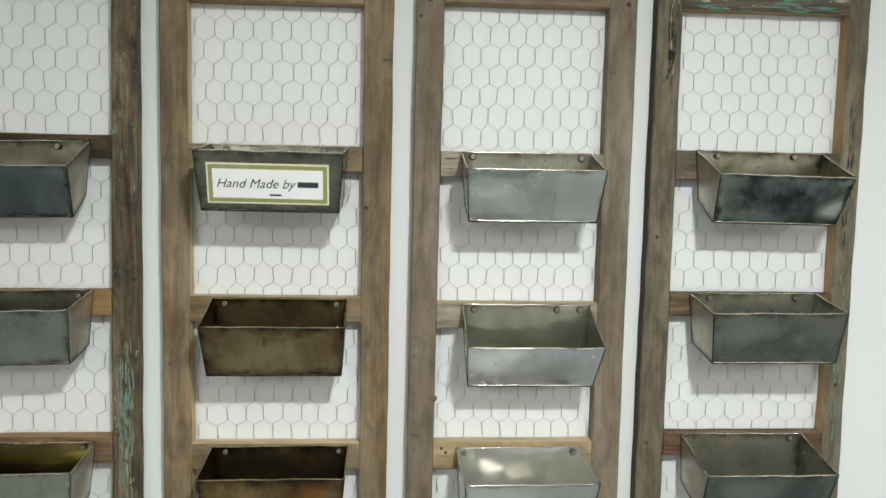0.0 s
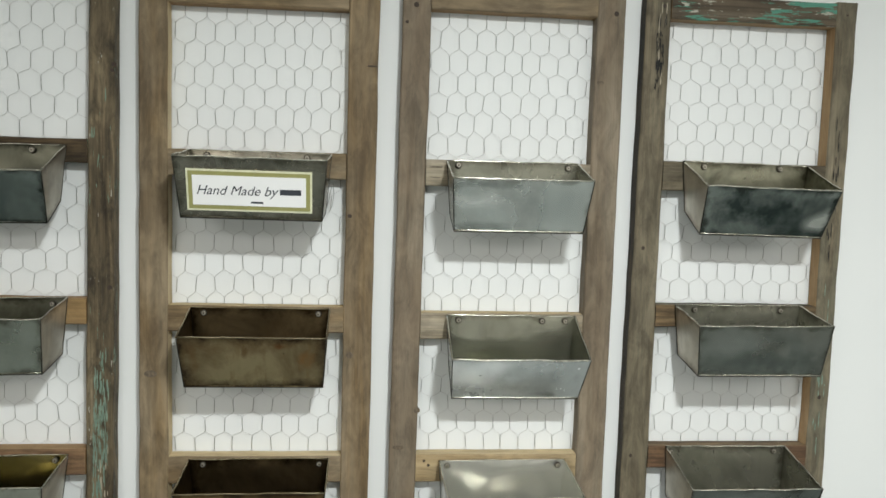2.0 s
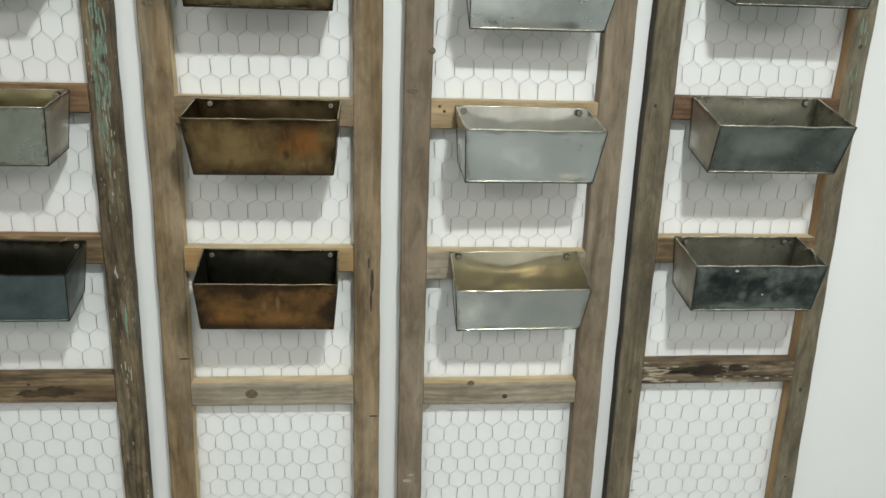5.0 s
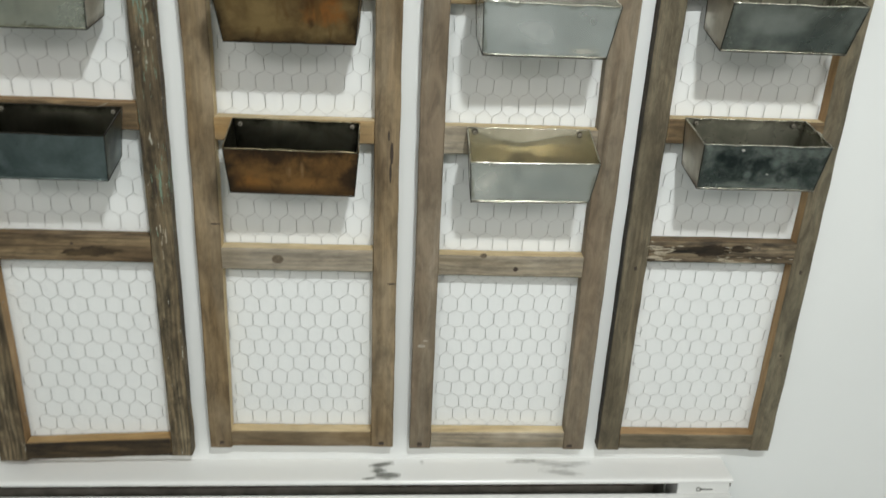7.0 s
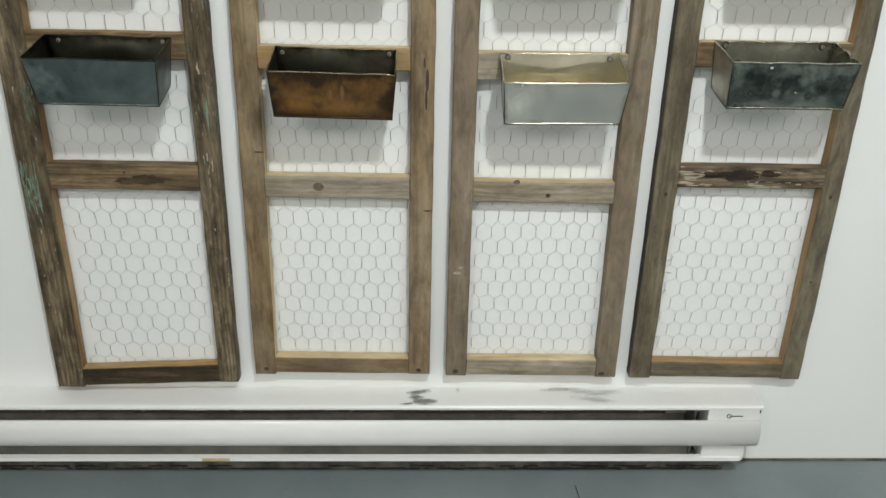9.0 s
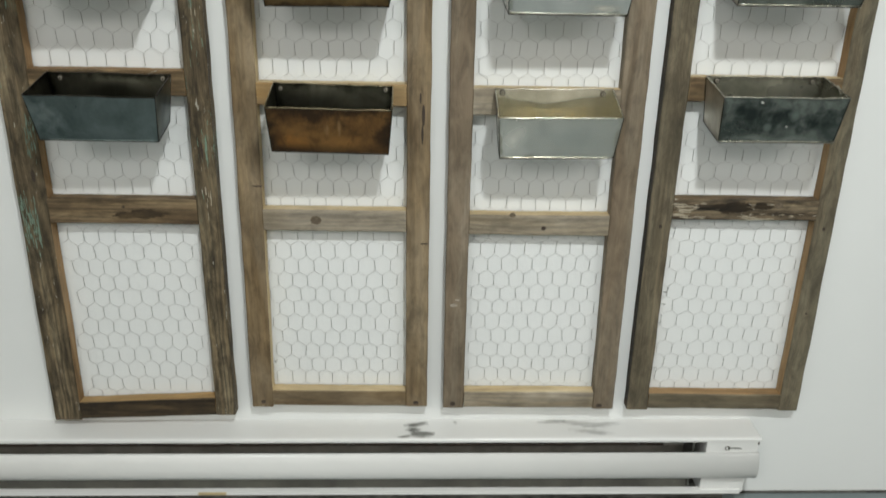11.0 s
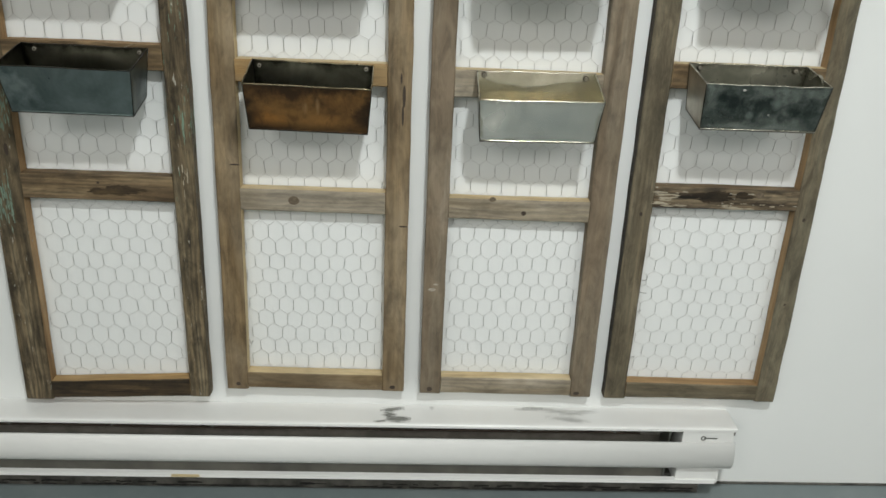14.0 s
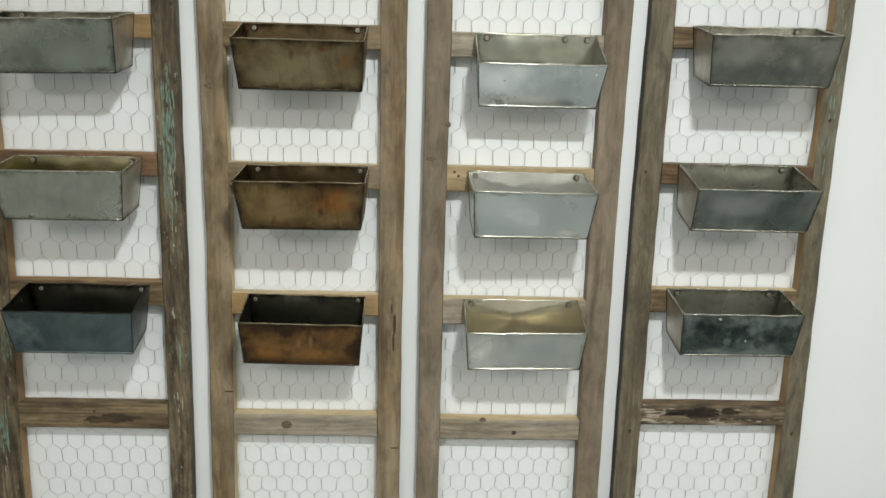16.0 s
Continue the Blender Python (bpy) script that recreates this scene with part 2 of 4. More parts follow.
BLACK_DIRT = plain("black_dirt", (0.02, 0.02, 0.018), 0.9, 0.0, 0.5, 90.0)
SMUDGE = plain("pale_smudge", (0.40, 0.36, 0.29), 0.7, 0.0, 0.3, 120.0)
CHIP = plain("bright_bare_tin", (0.75, 0.75, 0.70), 0.35, 0.6, 0.1, 200.0)
OLD_PAINT = plain("old_green_paint", (0.21, 0.30, 0.225), 0.6, 0.0, 0.5, 90.0)
BARE = plain("bare_splintered_wood", (0.43, 0.375, 0.275), 0.75, 0.0, 0.3, 120.0)
KNOT = plain("knot_wood", (0.17, 0.13, 0.085), 0.75, 0.0, 0.6, 160.0)
HOLE = plain("dark_knot_wood", (0.055, 0.038, 0.026), 0.8, 0.0, 0.4, 90.0)

RAW = {a: wood("raw_cut_wood_" + a, a, (0.36, 0.225, 0.105), (0.22, 0.13, 0.052), (0.47, 0.325, 0.175), 0.2, 0.2, fibres=0.2) for a in "XZ"}
PALE_RAW = {a: wood("pale_cut_wood_" + a, a, (0.60, 0.475, 0.275), (0.48, 0.35, 0.18), (0.70, 0.585, 0.385), 0.2, 0.2, fibres=0.15) for a in "XZ"}
OLD = {a: wood("old_barn_wood_" + a, a, (0.225, 0.172, 0.10), (0.06, 0.043, 0.023), (0.35, 0.29, 0.185), 0.35, 1.0,
               (0.21, 0.32, 0.23), 0.605, 0.06, 0.45, 0.7, 0.5, 0.62, tone=(0.15, 0.118, 0.07), toned=0.6) for a in "XZ"}
OLD_DARK = {a: wood("dark_brown_wood_" + a, a, (0.062, 0.042, 0.021), (0.013, 0.010, 0.006), (0.16, 0.105, 0.05), 0.5, 0.6, fibres=0.5, mottle=0.7) for a in "XZ"}
OLD_BAR = {a: wood("brown_bar_wood_" + a, a, (0.265, 0.185, 0.098), (0.10, 0.062, 0.028), (0.38, 0.285, 0.168), 0.6, 0.6, fibres=0.35, mottle=0.5, rings=0.3, tone=(0.14, 0.092, 0.046)) for a in "XZ"}
STAINED = {a: wood("black_stained_bar_wood_" + a, a, (0.27, 0.192, 0.105), (0.03, 0.02, 0.011), (0.38, 0.285, 0.165), 0.3, 0.6, fibres=0.3, mottle=0.5, rings=0.28, tone=(0.17, 0.112, 0.058), toned=0.6) for a in "XZ"}
ORANGE = {a: wood("orange_bar_wood_" + a, a, (0.40, 0.25, 0.098), (0.24, 0.135, 0.045), (0.52, 0.36, 0.165), 0.4, 0.4, tone=(0.30, 0.21, 0.11)) for a in "XZ"}
TAN = {a: wood("tan_board_" + a, a, (0.262, 0.185, 0.097), (0.147, 0.097, 0.045), (0.332, 0.247, 0.142), 0.5, 0.35, fibres=0.2, mottle=0.42, rings=0.1, tone=(0.318, 0.258, 0.175), toned=0.6) for a in "XZ"}
TAUPE = {a: wood("grey_taupe_board_" + a, a, (0.256, 0.208, 0.146), (0.16, 0.123, 0.08), (0.318, 0.266, 0.196), 0.4, 0.35, fibres=0.16, mottle=0.36, tone=(0.21, 0.156, 0.102), toned=0.7) for a in "XZ"}
PALE_BAR = {a: wood("pale_grey_bar_" + a, a, (0.395, 0.342, 0.25), (0.265, 0.208, 0.132), (0.50, 0.435, 0.335), 0.5, 0.35, fibres=0.25, mottle=0.36, rings=0.2, tone=(0.325, 0.285, 0.225), toned=0.7) for a in "XZ"}
DRIFT = {a: wood("dark_drift_board_" + a, a, (0.215, 0.178, 0.116), (0.125, 0.10, 0.062), (0.275, 0.236, 0.162), 0.4, 0.8,
                 fibres=0.3, mottle=0.5, rings=0.1, tone=(0.135, 0.115, 0.075), toned=0.8) for a in "XZ"}
MOSS = {a: wood("greenish_grey_board_" + a, a, (0.232, 0.192, 0.125), (0.15, 0.119, 0.075), (0.29, 0.25, 0.172), 0.45, 0.8,
                fibres=0.3, mottle=0.5, tone=(0.165, 0.152, 0.105), toned=0.75) for a in "XZ"}
REDDISH = {a: wood("reddish_brown_bar_" + a, a, (0.185, 0.105, 0.058), (0.075, 0.04, 0.02), (0.30, 0.19, 0.11), 0.5, 0.5, fibres=0.4, mottle=0.5, rings=0.2, tone=(0.27, 0.165, 0.085), toned=0.6) for a in "XZ"}
PINE = {a: wood("yellow_pine_bar_" + a, a, (0.46, 0.345, 0.185), (0.32, 0.22, 0.10), (0.56, 0.44, 0.26), 0.4, 0.35, fibres=0.2, mottle=0.4, tone=(0.40, 0.30, 0.17)) for a in "XZ"}
GREEN = {a: wood("chipped_green_bar_" + a, a, (0.15, 0.115, 0.075), (0.055, 0.04, 0.026), (0.30, 0.26, 0.19), 0.5, 0.7,
                 (0.11, 0.33, 0.24), 0.517, 0.09, 0.4) for a in "XZ"}
CHIPPED = {a: wood("peeling_dark_bar_" + a, a, (0.20, 0.148, 0.09), (0.045, 0.032, 0.02), (0.42, 0.34, 0.22), 0.4, 0.8,
                   None, 0.6, 0.06, 0.4, 0.75, 0.35) for a in "XZ"}


# ---- builders ----
def part(name, bm, material, parent=None, label="", smooth=False):
    me = bpy.data.meshes.new(name)
    bm.to_mesh(me)
    bm.free()
    for m in material if isinstance(material, (list, tuple)) else [material]:
        me.materials.append(m)
    if smooth:
        for f in me.polygons:
            f.use_smooth = True
    ob = new(name, me)
    ob.parent = parent
    if label:
        ob["label"] = label
    return ob


def box(bm, x0, x1, y0, y1, z0, z1, bevel=0.0, index=0):
    v = [bm.verts.new((x, y, z)) for x in (x0, x1) for y in (y0, y1) for z in (z0, z1)]
    fs = [bm.faces.new([v[i] for i in q]) for q in ((0, 1, 3, 2), (4, 6, 7, 5), (0, 4, 5, 1), (2, 3, 7, 6), (0, 2, 6, 4), (1, 5, 7, 3))]
    for f in fs:
        f.material_index = index
    if bevel:
        es = list({e for f in fs for e in f.edges})
        bmesh.ops.bevel(bm, geom=es, offset=bevel, segments=2, affect="EDGES", profile=0.5)


def tube(bm, pts, r, sides=6, closed=False, index=0):
    """A thin tube along points."""
    pts = [Vector(p) for p in pts]
    n = len(pts)
    rings = []
    for i, p in enumerate(pts):
        a = pts[(i - 1) % n] if closed or i else p
        b = pts[(i + 1) % n] if closed or i < n - 1 else p
        d = (b - a).normalized()
        u = d.cross(Vector((0.31, 0.87, 0.38))).normalized()
        w = d.cross(u)
        rings.append([bm.verts.new(p + r * (math.cos(2 * math.pi * k / sides) * u + math.sin(2 * math.pi * k / sides) * w)) for k in range(sides)])
    for i in range(n if closed else n - 1):
        A, B = rings[i], rings[(i + 1) % n]
        for k in range(sides):
            bm.faces.new((A[k], A[(k + 1) % sides], B[(k + 1) % sides], B[k])).material_index = index
    if not closed:
        bm.faces.new(rings[0][::-1])
        bm.faces.new(rings[-1])


def disc(bm, c, r, depth, sides=10, squash=1.0, index=0):
    """A low round head that faces -y."""
    back = [bm.verts.new((c[0] + r * math.cos(a), c[1], c[2] + r * squash * math.sin(a))) for a in (2 * math.pi * k / sides for k in range(sides))]
    front = [bm.verts.new((c[0] + 0.8 * (v.co.x - c[0]), c[1] - depth, c[2] + 0.8 * (v.co.z - c[2]))) for v in back]
    top = bm.faces.new(front)
    top.material_index = index
    for k in range(sides):
        f = bm.faces.new((back[k], back[(k + 1) % sides], front[(k + 1) % sides], front[k]))
        f.material_index = index


THICK = 0.029


def board(name, parent, along, stations, mats, rough=0.0008, seed=0, label="", outer=None):
    """A board flat to the wall. stations: (low, high) across it and the place along it, from end to end.
    Its face takes the first material, its sawn sides the second; outer: 'low' or 'high', a side that is weathered
    like the face, or takes the third material."""
    bm = bmesh.new()
    c = 0.0022
    rings = []
    s0, s1 = stations[0][2], stations[-1][2]
    n = max(6, int(abs(s1 - s0) / 0.025))
    for i in range(n + 1):
        s = s0 + (s1 - s0) * i / n
        lo, hi = (float(np.interp(s, [q[2] for q in stations], [q[k] for q in stations])) for k in (0, 1))
        jl = rough * noise.noise((s * 14, seed * 3.1, 0.3)) * 2.2
        jh = rough * noise.noise((s * 14, seed * 3.1, 5.3)) * 2.2
        jf = rough * noise.noise((s * 9, seed * 2.3, 9.3)) * 1.2
        ring = []
        for q, y in ((lo + jl, THICK), (lo + jl, c), (lo + jl + c, jf), (hi + jh - c, jf), (hi + jh, c), (hi + jh, THICK)):
            ring.append(bm.verts.new((q, y, s) if along == "Z" else (s, y, q)))
        rings.append(ring)
    sawn = {0: outer != "low", 4: outer != "high"}
    for A, B in zip(rings, rings[1:]):
        for k in range(6):
            f = bm.faces.new((A[k], A[(k + 1) % 6], B[(k + 1) % 6], B[k]))
            f.material_index = 1 if sawn.get(k) else 2 if k in sawn and len(mats) > 2 else 0
    for r in (rings[0][::-1], rings[-1]):
        bm.faces.new(r).material_index = 0 if outer else 1
    bmesh.ops.recalc_face_normals(bm, faces=bm.faces)
    bmesh.ops.translate(bm, verts=bm.verts, vec=(0, 0, Z0))
    return part(name, bm, [m[along] for m in mats], parent, label)


def wire_mesh(parent, x0, x1, z0, z1, seed, w, pitch, xa, za):
    """Hexagonal netting stapled to the back of a panel, slightly out of true; a twist stands at xa, za."""
    rng = random.Random(seed)
    twist = 0.0220
    first = 2 * math.ceil((za - z0) / pitch / 2)
    xs, zs = xa - math.ceil((xa - x0) / w) * w, za - first * pitch
    y = THICK - 0.002
    bm = bmesh.new()
    cache = {}

    def knot(i, j, up):
        key = (i, j, up)
        if key not in cache:
            x = xs + (i + 0.5 * (j % 2)) * w + 0.003 * noise.noise((i * 0.4, j * 0.3, seed)) * 2 + rng.uniform(-0.0012, 0.0012)
            z = zs + j * pitch + (twist / 2 if up else -twist / 2) + 0.003 * noise.noise((i * 0.3, j * 0.35, seed + 7.7)) * 2 + rng.uniform(-0.0012, 0.0012)
            cache[key] = Vector((x, y + 0.0022 * noise.noise((x * 9, z * 9, seed)), z + Z0))
        return cache[key]

    cols, rows = int((x1 - xs) / w) + 1, int((z1 - zs) / pitch) + 1
    for j in range(int((z0 - zs) / pitch) + 1, rows):
        for i in range(-1, cols + 1):
            a, b = knot(i, j, False), knot(i, j, True)
            inside = x0 - 0.012 < a.x < x1 + 0.012
            if inside:
                tube(bm, [a, (a + b) / 2 + Vector((0, -0.0004, 0)), b], 0.0005, 5)
            if j + 1 < rows:
                right = i if j % 2 == 0 else i + 1
                for k in (right, right - 1):
                    c = knot(k, j + 1, False)
                    if inside and x0 - 0.012 < c.x < x1 + 0.012:
                        d = c - b
                        bend = (b + c) / 2 + Vector((0, rng.uniform(-0.0005, 0.0005), rng.uniform(-0.0006, 0.0006)))
                        tube(bm, [b, b + Vector((0.15 * d.x, 0, 0.27 * d.z)), bend, b + Vector((0.85 * d.x, d.y, 0.73 * d.z)), c], 0.00035, 4, False, 1)
    return part("wire_netting", bm, [WIRE, THIN_WIRE], parent, "grey galvanised hexagonal chicken wire", True)


# ---- room ----
X0, X1, Y0, Y1 = -2.4, 2.7, -4.2, 0.0315


def slab(name, *b, material, label, category):
    bm = bmesh.new()
    box(bm, *b)
    return tagged(part(name, bm, material, None), label, category, kind="structure")


slab("wall_north", X0 - 0.1, X1 + 0.1, Y1, Y1 + 0.12, 0, CEIL, material=WALL, label="plain white painted wall behind the panels", category="wall")
# Unseen walls added to close the room; their grey holds down the bounce.
slab("wall_south", X0 - 0.1, X1 + 0.1, Y0 - 0.12, Y0, 0, CEIL, material=DULL_WALL, label="unseen plain grey wall that closes the room", category="wall")
slab("wall_west", X0 - 0.12, X0, Y0, Y1, 0, CEIL, material=DULL_WALL, label="unseen plain grey side wall that closes the room", category="wall")
slab("wall_east", X1, X1 + 0.12, Y0, Y1, 0, CEIL, material=DULL_WALL, label="unseen plain grey side wall that closes the room", category="wall")
slab("ceiling", X0 - 0.12, X1 + 0.12, Y0 - 0.12, Y1 + 0.12, CEIL, CEIL + 0.1, material=CEILING, label="plain white painted ceiling", category="ceiling")
slab("floor", X0 - 0.12, X1 + 0.12, Y0 - 0.12, Y1 + 0.12, -0.1, 0, material=FLOOR, label="worn glossy blue-grey painted floor", category="floor")


# ---- baseboard heater ----
def extrude_profile(bm, pts, x0, x1, thick=0.0016, index=0):
    """A bent sheet with the profile pts (y, z) from x0 to x1."""
    pts = [Vector((0, y, z)) for y, z in pts]
    inner = []
    for i, p in enumerate(pts):
        a, b = pts[max(i - 1, 0)], pts[min(i + 1, len(pts) - 1)]
        d = (b - a).normalized()
        inner.append(p + thick * Vector((0, -d.z, d.y)))
    loop = pts + inner[::-1]
    L = [bm.verts.new((x0, p.y, p.z)) for p in loop]
    R = [bm.verts.new((x1, p.y, p.z)) for p in loop]
    n = len(loop)
    for k in range(n):
        bm.faces.new((L[k], L[(k + 1) % n], R[(k + 1) % n], R[k])).material_index = index
    bm.faces.new(L[::-1])
    bm.faces.new(R)


def heater():
    root = new("baseboard_heater")
    tagged(root, "long white enamelled baseboard heater along the wall", "heater")
    root.location = (0, 0, 0)
    xl, xr, cap = -2.3, 0.742, 0.615
    hood = [(0.0310, 0.2245), (-0.040, 0.2245), (-0.046, 0.2235), (-0.049, 0.221), (-0.049, 0.215)]
    bm = bmesh.new()
    extrude_profile(bm, hood, xl, xr)
    part("hood", bm, ENAMEL, root, "sloping white enamelled hood")
    front = [(-0.046, 0.184), (-0.051, 0.186), (-0.056, 0.181), (-0.062, 0.165), (-0.065, 0.146), (-0.064, 0.128), (-0.059, 0.119), (-0.052, 0.112)]
    bm = bmesh.new()
    extrude_profile(bm, front, xl, xr - 0.002)
    part("front_cover", bm, ENAMEL, root, "rounded white front cover", True)
    bm = bmesh.new()
    extrude_profile(bm, [(-0.036, 0.0740), (-0.049, 0.0735), (-0.050, 0.064), (-0.038, 0.062)], xl, xr - 0.03)
    part("lower_rail", bm, ENAMEL, root, "narrow white lower rail with a yellowed spot")
    bm = bmesh.new()
    box(bm, xl, xr - 0.01, 0.022, 0.0305, 0.02, 0.222)
    part("back_panel", bm, DARK, root, "dark dusty back panel")
    # The back panel's upper half catches light; an added paler strip shows it.
    bm = bmesh.new()
    box(bm, xl, cap, 0.018, 0.0215, 0.157, 0.221)
    part("reflector", bm, LIT_PANEL, root, "paler strip added for the lit upper half of the back panel")
    # Added sheet: its grey stands for the reflected light in the lower slot.
    bm = bmesh.new()
    extrude_profile(bm, [(-0.036, 0.112), (-0.034, 0.090), (-0.031, 0.063)], xl, cap - 0.03)
    part("inner_baffle", bm, SLOT_GREY, root, "grey sheet added to lift the tone of the lower slot")
    for k in range(9):
        bm = bmesh.new()
        cx = -1.42 + 0.235 * k + 0.03 * noise.noise((k * 2.3, 0, 1))
        box(bm, cx - 0.003, cx + 0.003, -0.047, -0.043, 0.2065, 0.2165, 0.0006)
        part("clip", bm, FIN, root, "small metal clip under the hood")
    for cx, r in ((-0.25, 0.006), (-0.53, 0.004)):
        bm = bmesh.new()
        disc(bm, (cx, 0.0175, 0.163), r, 0.002, 10)
        part("bracket_hole", bm, HOLE, root)
    bm = bmesh.new()
    box(bm, cap, xr - 0.004, -0.047, 0.03, 0.110, 0.222, 0.002)
    box(bm, cap, xr - 0.022, -0.044, 0.03, 0.062, 0.112, 0.002)
    part("end_cap", bm, ENAMEL, root, "white end cap with a small badge")
    bm = bmesh.new()
    ring = [(0.665 + 0.0052 * math.cos(0.42 * k), -0.0478, 0.196 + 0.0052 * math.sin(0.42 * k)) for k in range(15)]
    tube(bm, ring, 0.0011, 5, True)
    box(bm, 0.667, 0.698, -0.0482, -0.047, 0.1945, 0.197)
    part("badge", bm, FIN, root, "small grey badge")
    bm = bmesh.new()
    box(bm, xr - 0.0062, xr - 0.0035, -0.0482, -0.046, 0.205, 0.2135)
    part("notch", bm, HOLE, root, "dark notch in the end cap")
    bm = bmesh.new()
    tube(bm, [(xl + 0.02, -0.012, 0.130), (cap - 0.03, -0.012, 0.130)], 0.014, 12)
    part("heating_pipe", bm, FIN, root, "dull metal heating pipe", True)
    bm = bmesh.new()
    tube(bm, [(xl + 0.02 + k * 0.08, -0.022 + 0.004 * noise.noise((k * 0.7, 1, 0)), 0.190 + 0.006 * noise.noise((k * 0.5, 3, 0))) for k in range(36)], 0.0030, 6)
    part("element_wire", bm, HOLE, root, "thin dark wire inside the slot", True)
    bm = bmesh.new()
    box(bm, cap - 0.03, cap - 0.026, -0.04, 0.02, 0.08, 0.212)
    part("divider", bm, FIN, root)
    bm = bmesh.new()
    box(bm, xl, xr - 0.05, -0.006, 0.03, 0.0, 0.06)
    part("plinth", bm, GRIME, root, "grimy dark gap under the heater")
    bm = bmesh.new()
    box(bm, -0.595, -0.528, -0.0512, -0.0495, 0.0650, 0.0730, 0.0008)
    part("stain", bm, STAIN, root, "yellowed stain")
    return root


heater()



def smear_paint(name, amount):
    """Rubbed grey dirt, thinning out to nothing at its ragged edge."""
    m, nt, p = nodes_of(name)
    p.inputs["Base Color"].default_value = (0.20, 0.205, 0.185, 1)
    p.inputs["Roughness"].default_value = 0.6
    uvmap = nt.nodes.new("ShaderNodeUVMap")
    sep = nt.nodes.new("ShaderNodeSeparateXYZ")
    nt.links.new(uvmap.outputs["UV"], sep.inputs[0])
    dirt = noise_tex(nt, coords(nt, (30, 170, 30)), 1.0, 5.0, 0.7, 0.8)
    nt.links.new(spot(nt, (sep.outputs["X"], sep.outputs["Y"]), dirt, 0.5, 0.5, 0.52, 0.52, amount), p.inputs["Alpha"])
    return m


SMEAR = smear_paint("rubbed_grey_smear", 0.85)
FAINT = smear_paint("faint_grey_smear", 0.30)


def smear(cx, cy, w, d, turn, lift, mat):
    """A thin film of dirt on the hood."""
    bm = bmesh.new()
    m = pose(cx, cy, 0.2249 + lift, 0, 0, turn)
    vs = [bm.verts.new(m @ Vector((x, y, 0))) for x, y in ((-w / 2, -d / 2), (w / 2, -d / 2), (w / 2, d / 2), (-w / 2, d / 2))]
    f = bm.faces.new(vs)
    layer = bm.loops.layers.uv.verify()
    for loop, q in zip(f.loops, ((0, 0), (1, 0), (1, 1), (0, 1))):
        loop[layer].uv = q
    return tagged(part("scuff_mark", bm, mat), "smeared grey scuff on the white heater hood", "scuff mark", kind="structure")


for n, (cx, cy, w, d, turn) in enumerate(((-0.060, -0.028, 0.066, 0.030, -8), (-0.072, 0.010, 0.060, 0.022, 8), (-0.078, -0.012, 0.034, 0.026, -30), (-0.100, -0.040, 0.03, 0.010, 5), (0.375, 0.006, 0.10, 0.026, 10), (0.305, 0.014, 0.13, 0.026, -6),
                                          (0.345, -0.022, 0.11, 0.026, -10), (0.255, 0.018, 0.07, 0.018, 4), (0.022, 0.015, 0.014, 0.022, 0))):
    smear(cx, cy, w, d, turn, 0.0001 * n, SMEAR if n < 4 else FAINT)

bm = bmesh.new()
c0, c1 = Vector((0.312, -0.065, 0.0006)), Vector((0.315, -0.154, 0.0006))
tube(bm, [c0, c0.lerp(c1, 0.5) + Vector((0.001, 0, 0)), c1, c1 + 3 * (c1 - c0)], 0.0014, 5)
tagged(part("floor_crack", bm, HOLE), "thin dark crack across the grey floor", "crack", kind="structure")
bm = bmesh.new()
rng = random.Random(12)
for k in range(150):
    x = rng.uniform(-1.4, 0.62) if k % 3 else min(rng.gauss(0.35, 0.15), 0.62)
    z = rng.choice((0.003, 0.004, 0.012))
    tube(bm, [(x + q * 0.012, -0.006 - 0.002 * rng.random(), z + rng.uniform(0, 0.003)) for q in range(rng.randint(2, 6))], rng.uniform(0.0008, 0.0028), 5)
tagged(part("floor_dirt", bm, BLACK_DIRT), "black grime where the floor meets the heater", "dirt", kind="structure")
bm = bmesh.new()
box(bm, 0.69, X1, 0.027, Y1 - 0.0002, 0.0, 0.005)
tagged(part("floor_joint", bm, GRIME), "dark dirty joint between wall and floor", "joint", kind="structure")

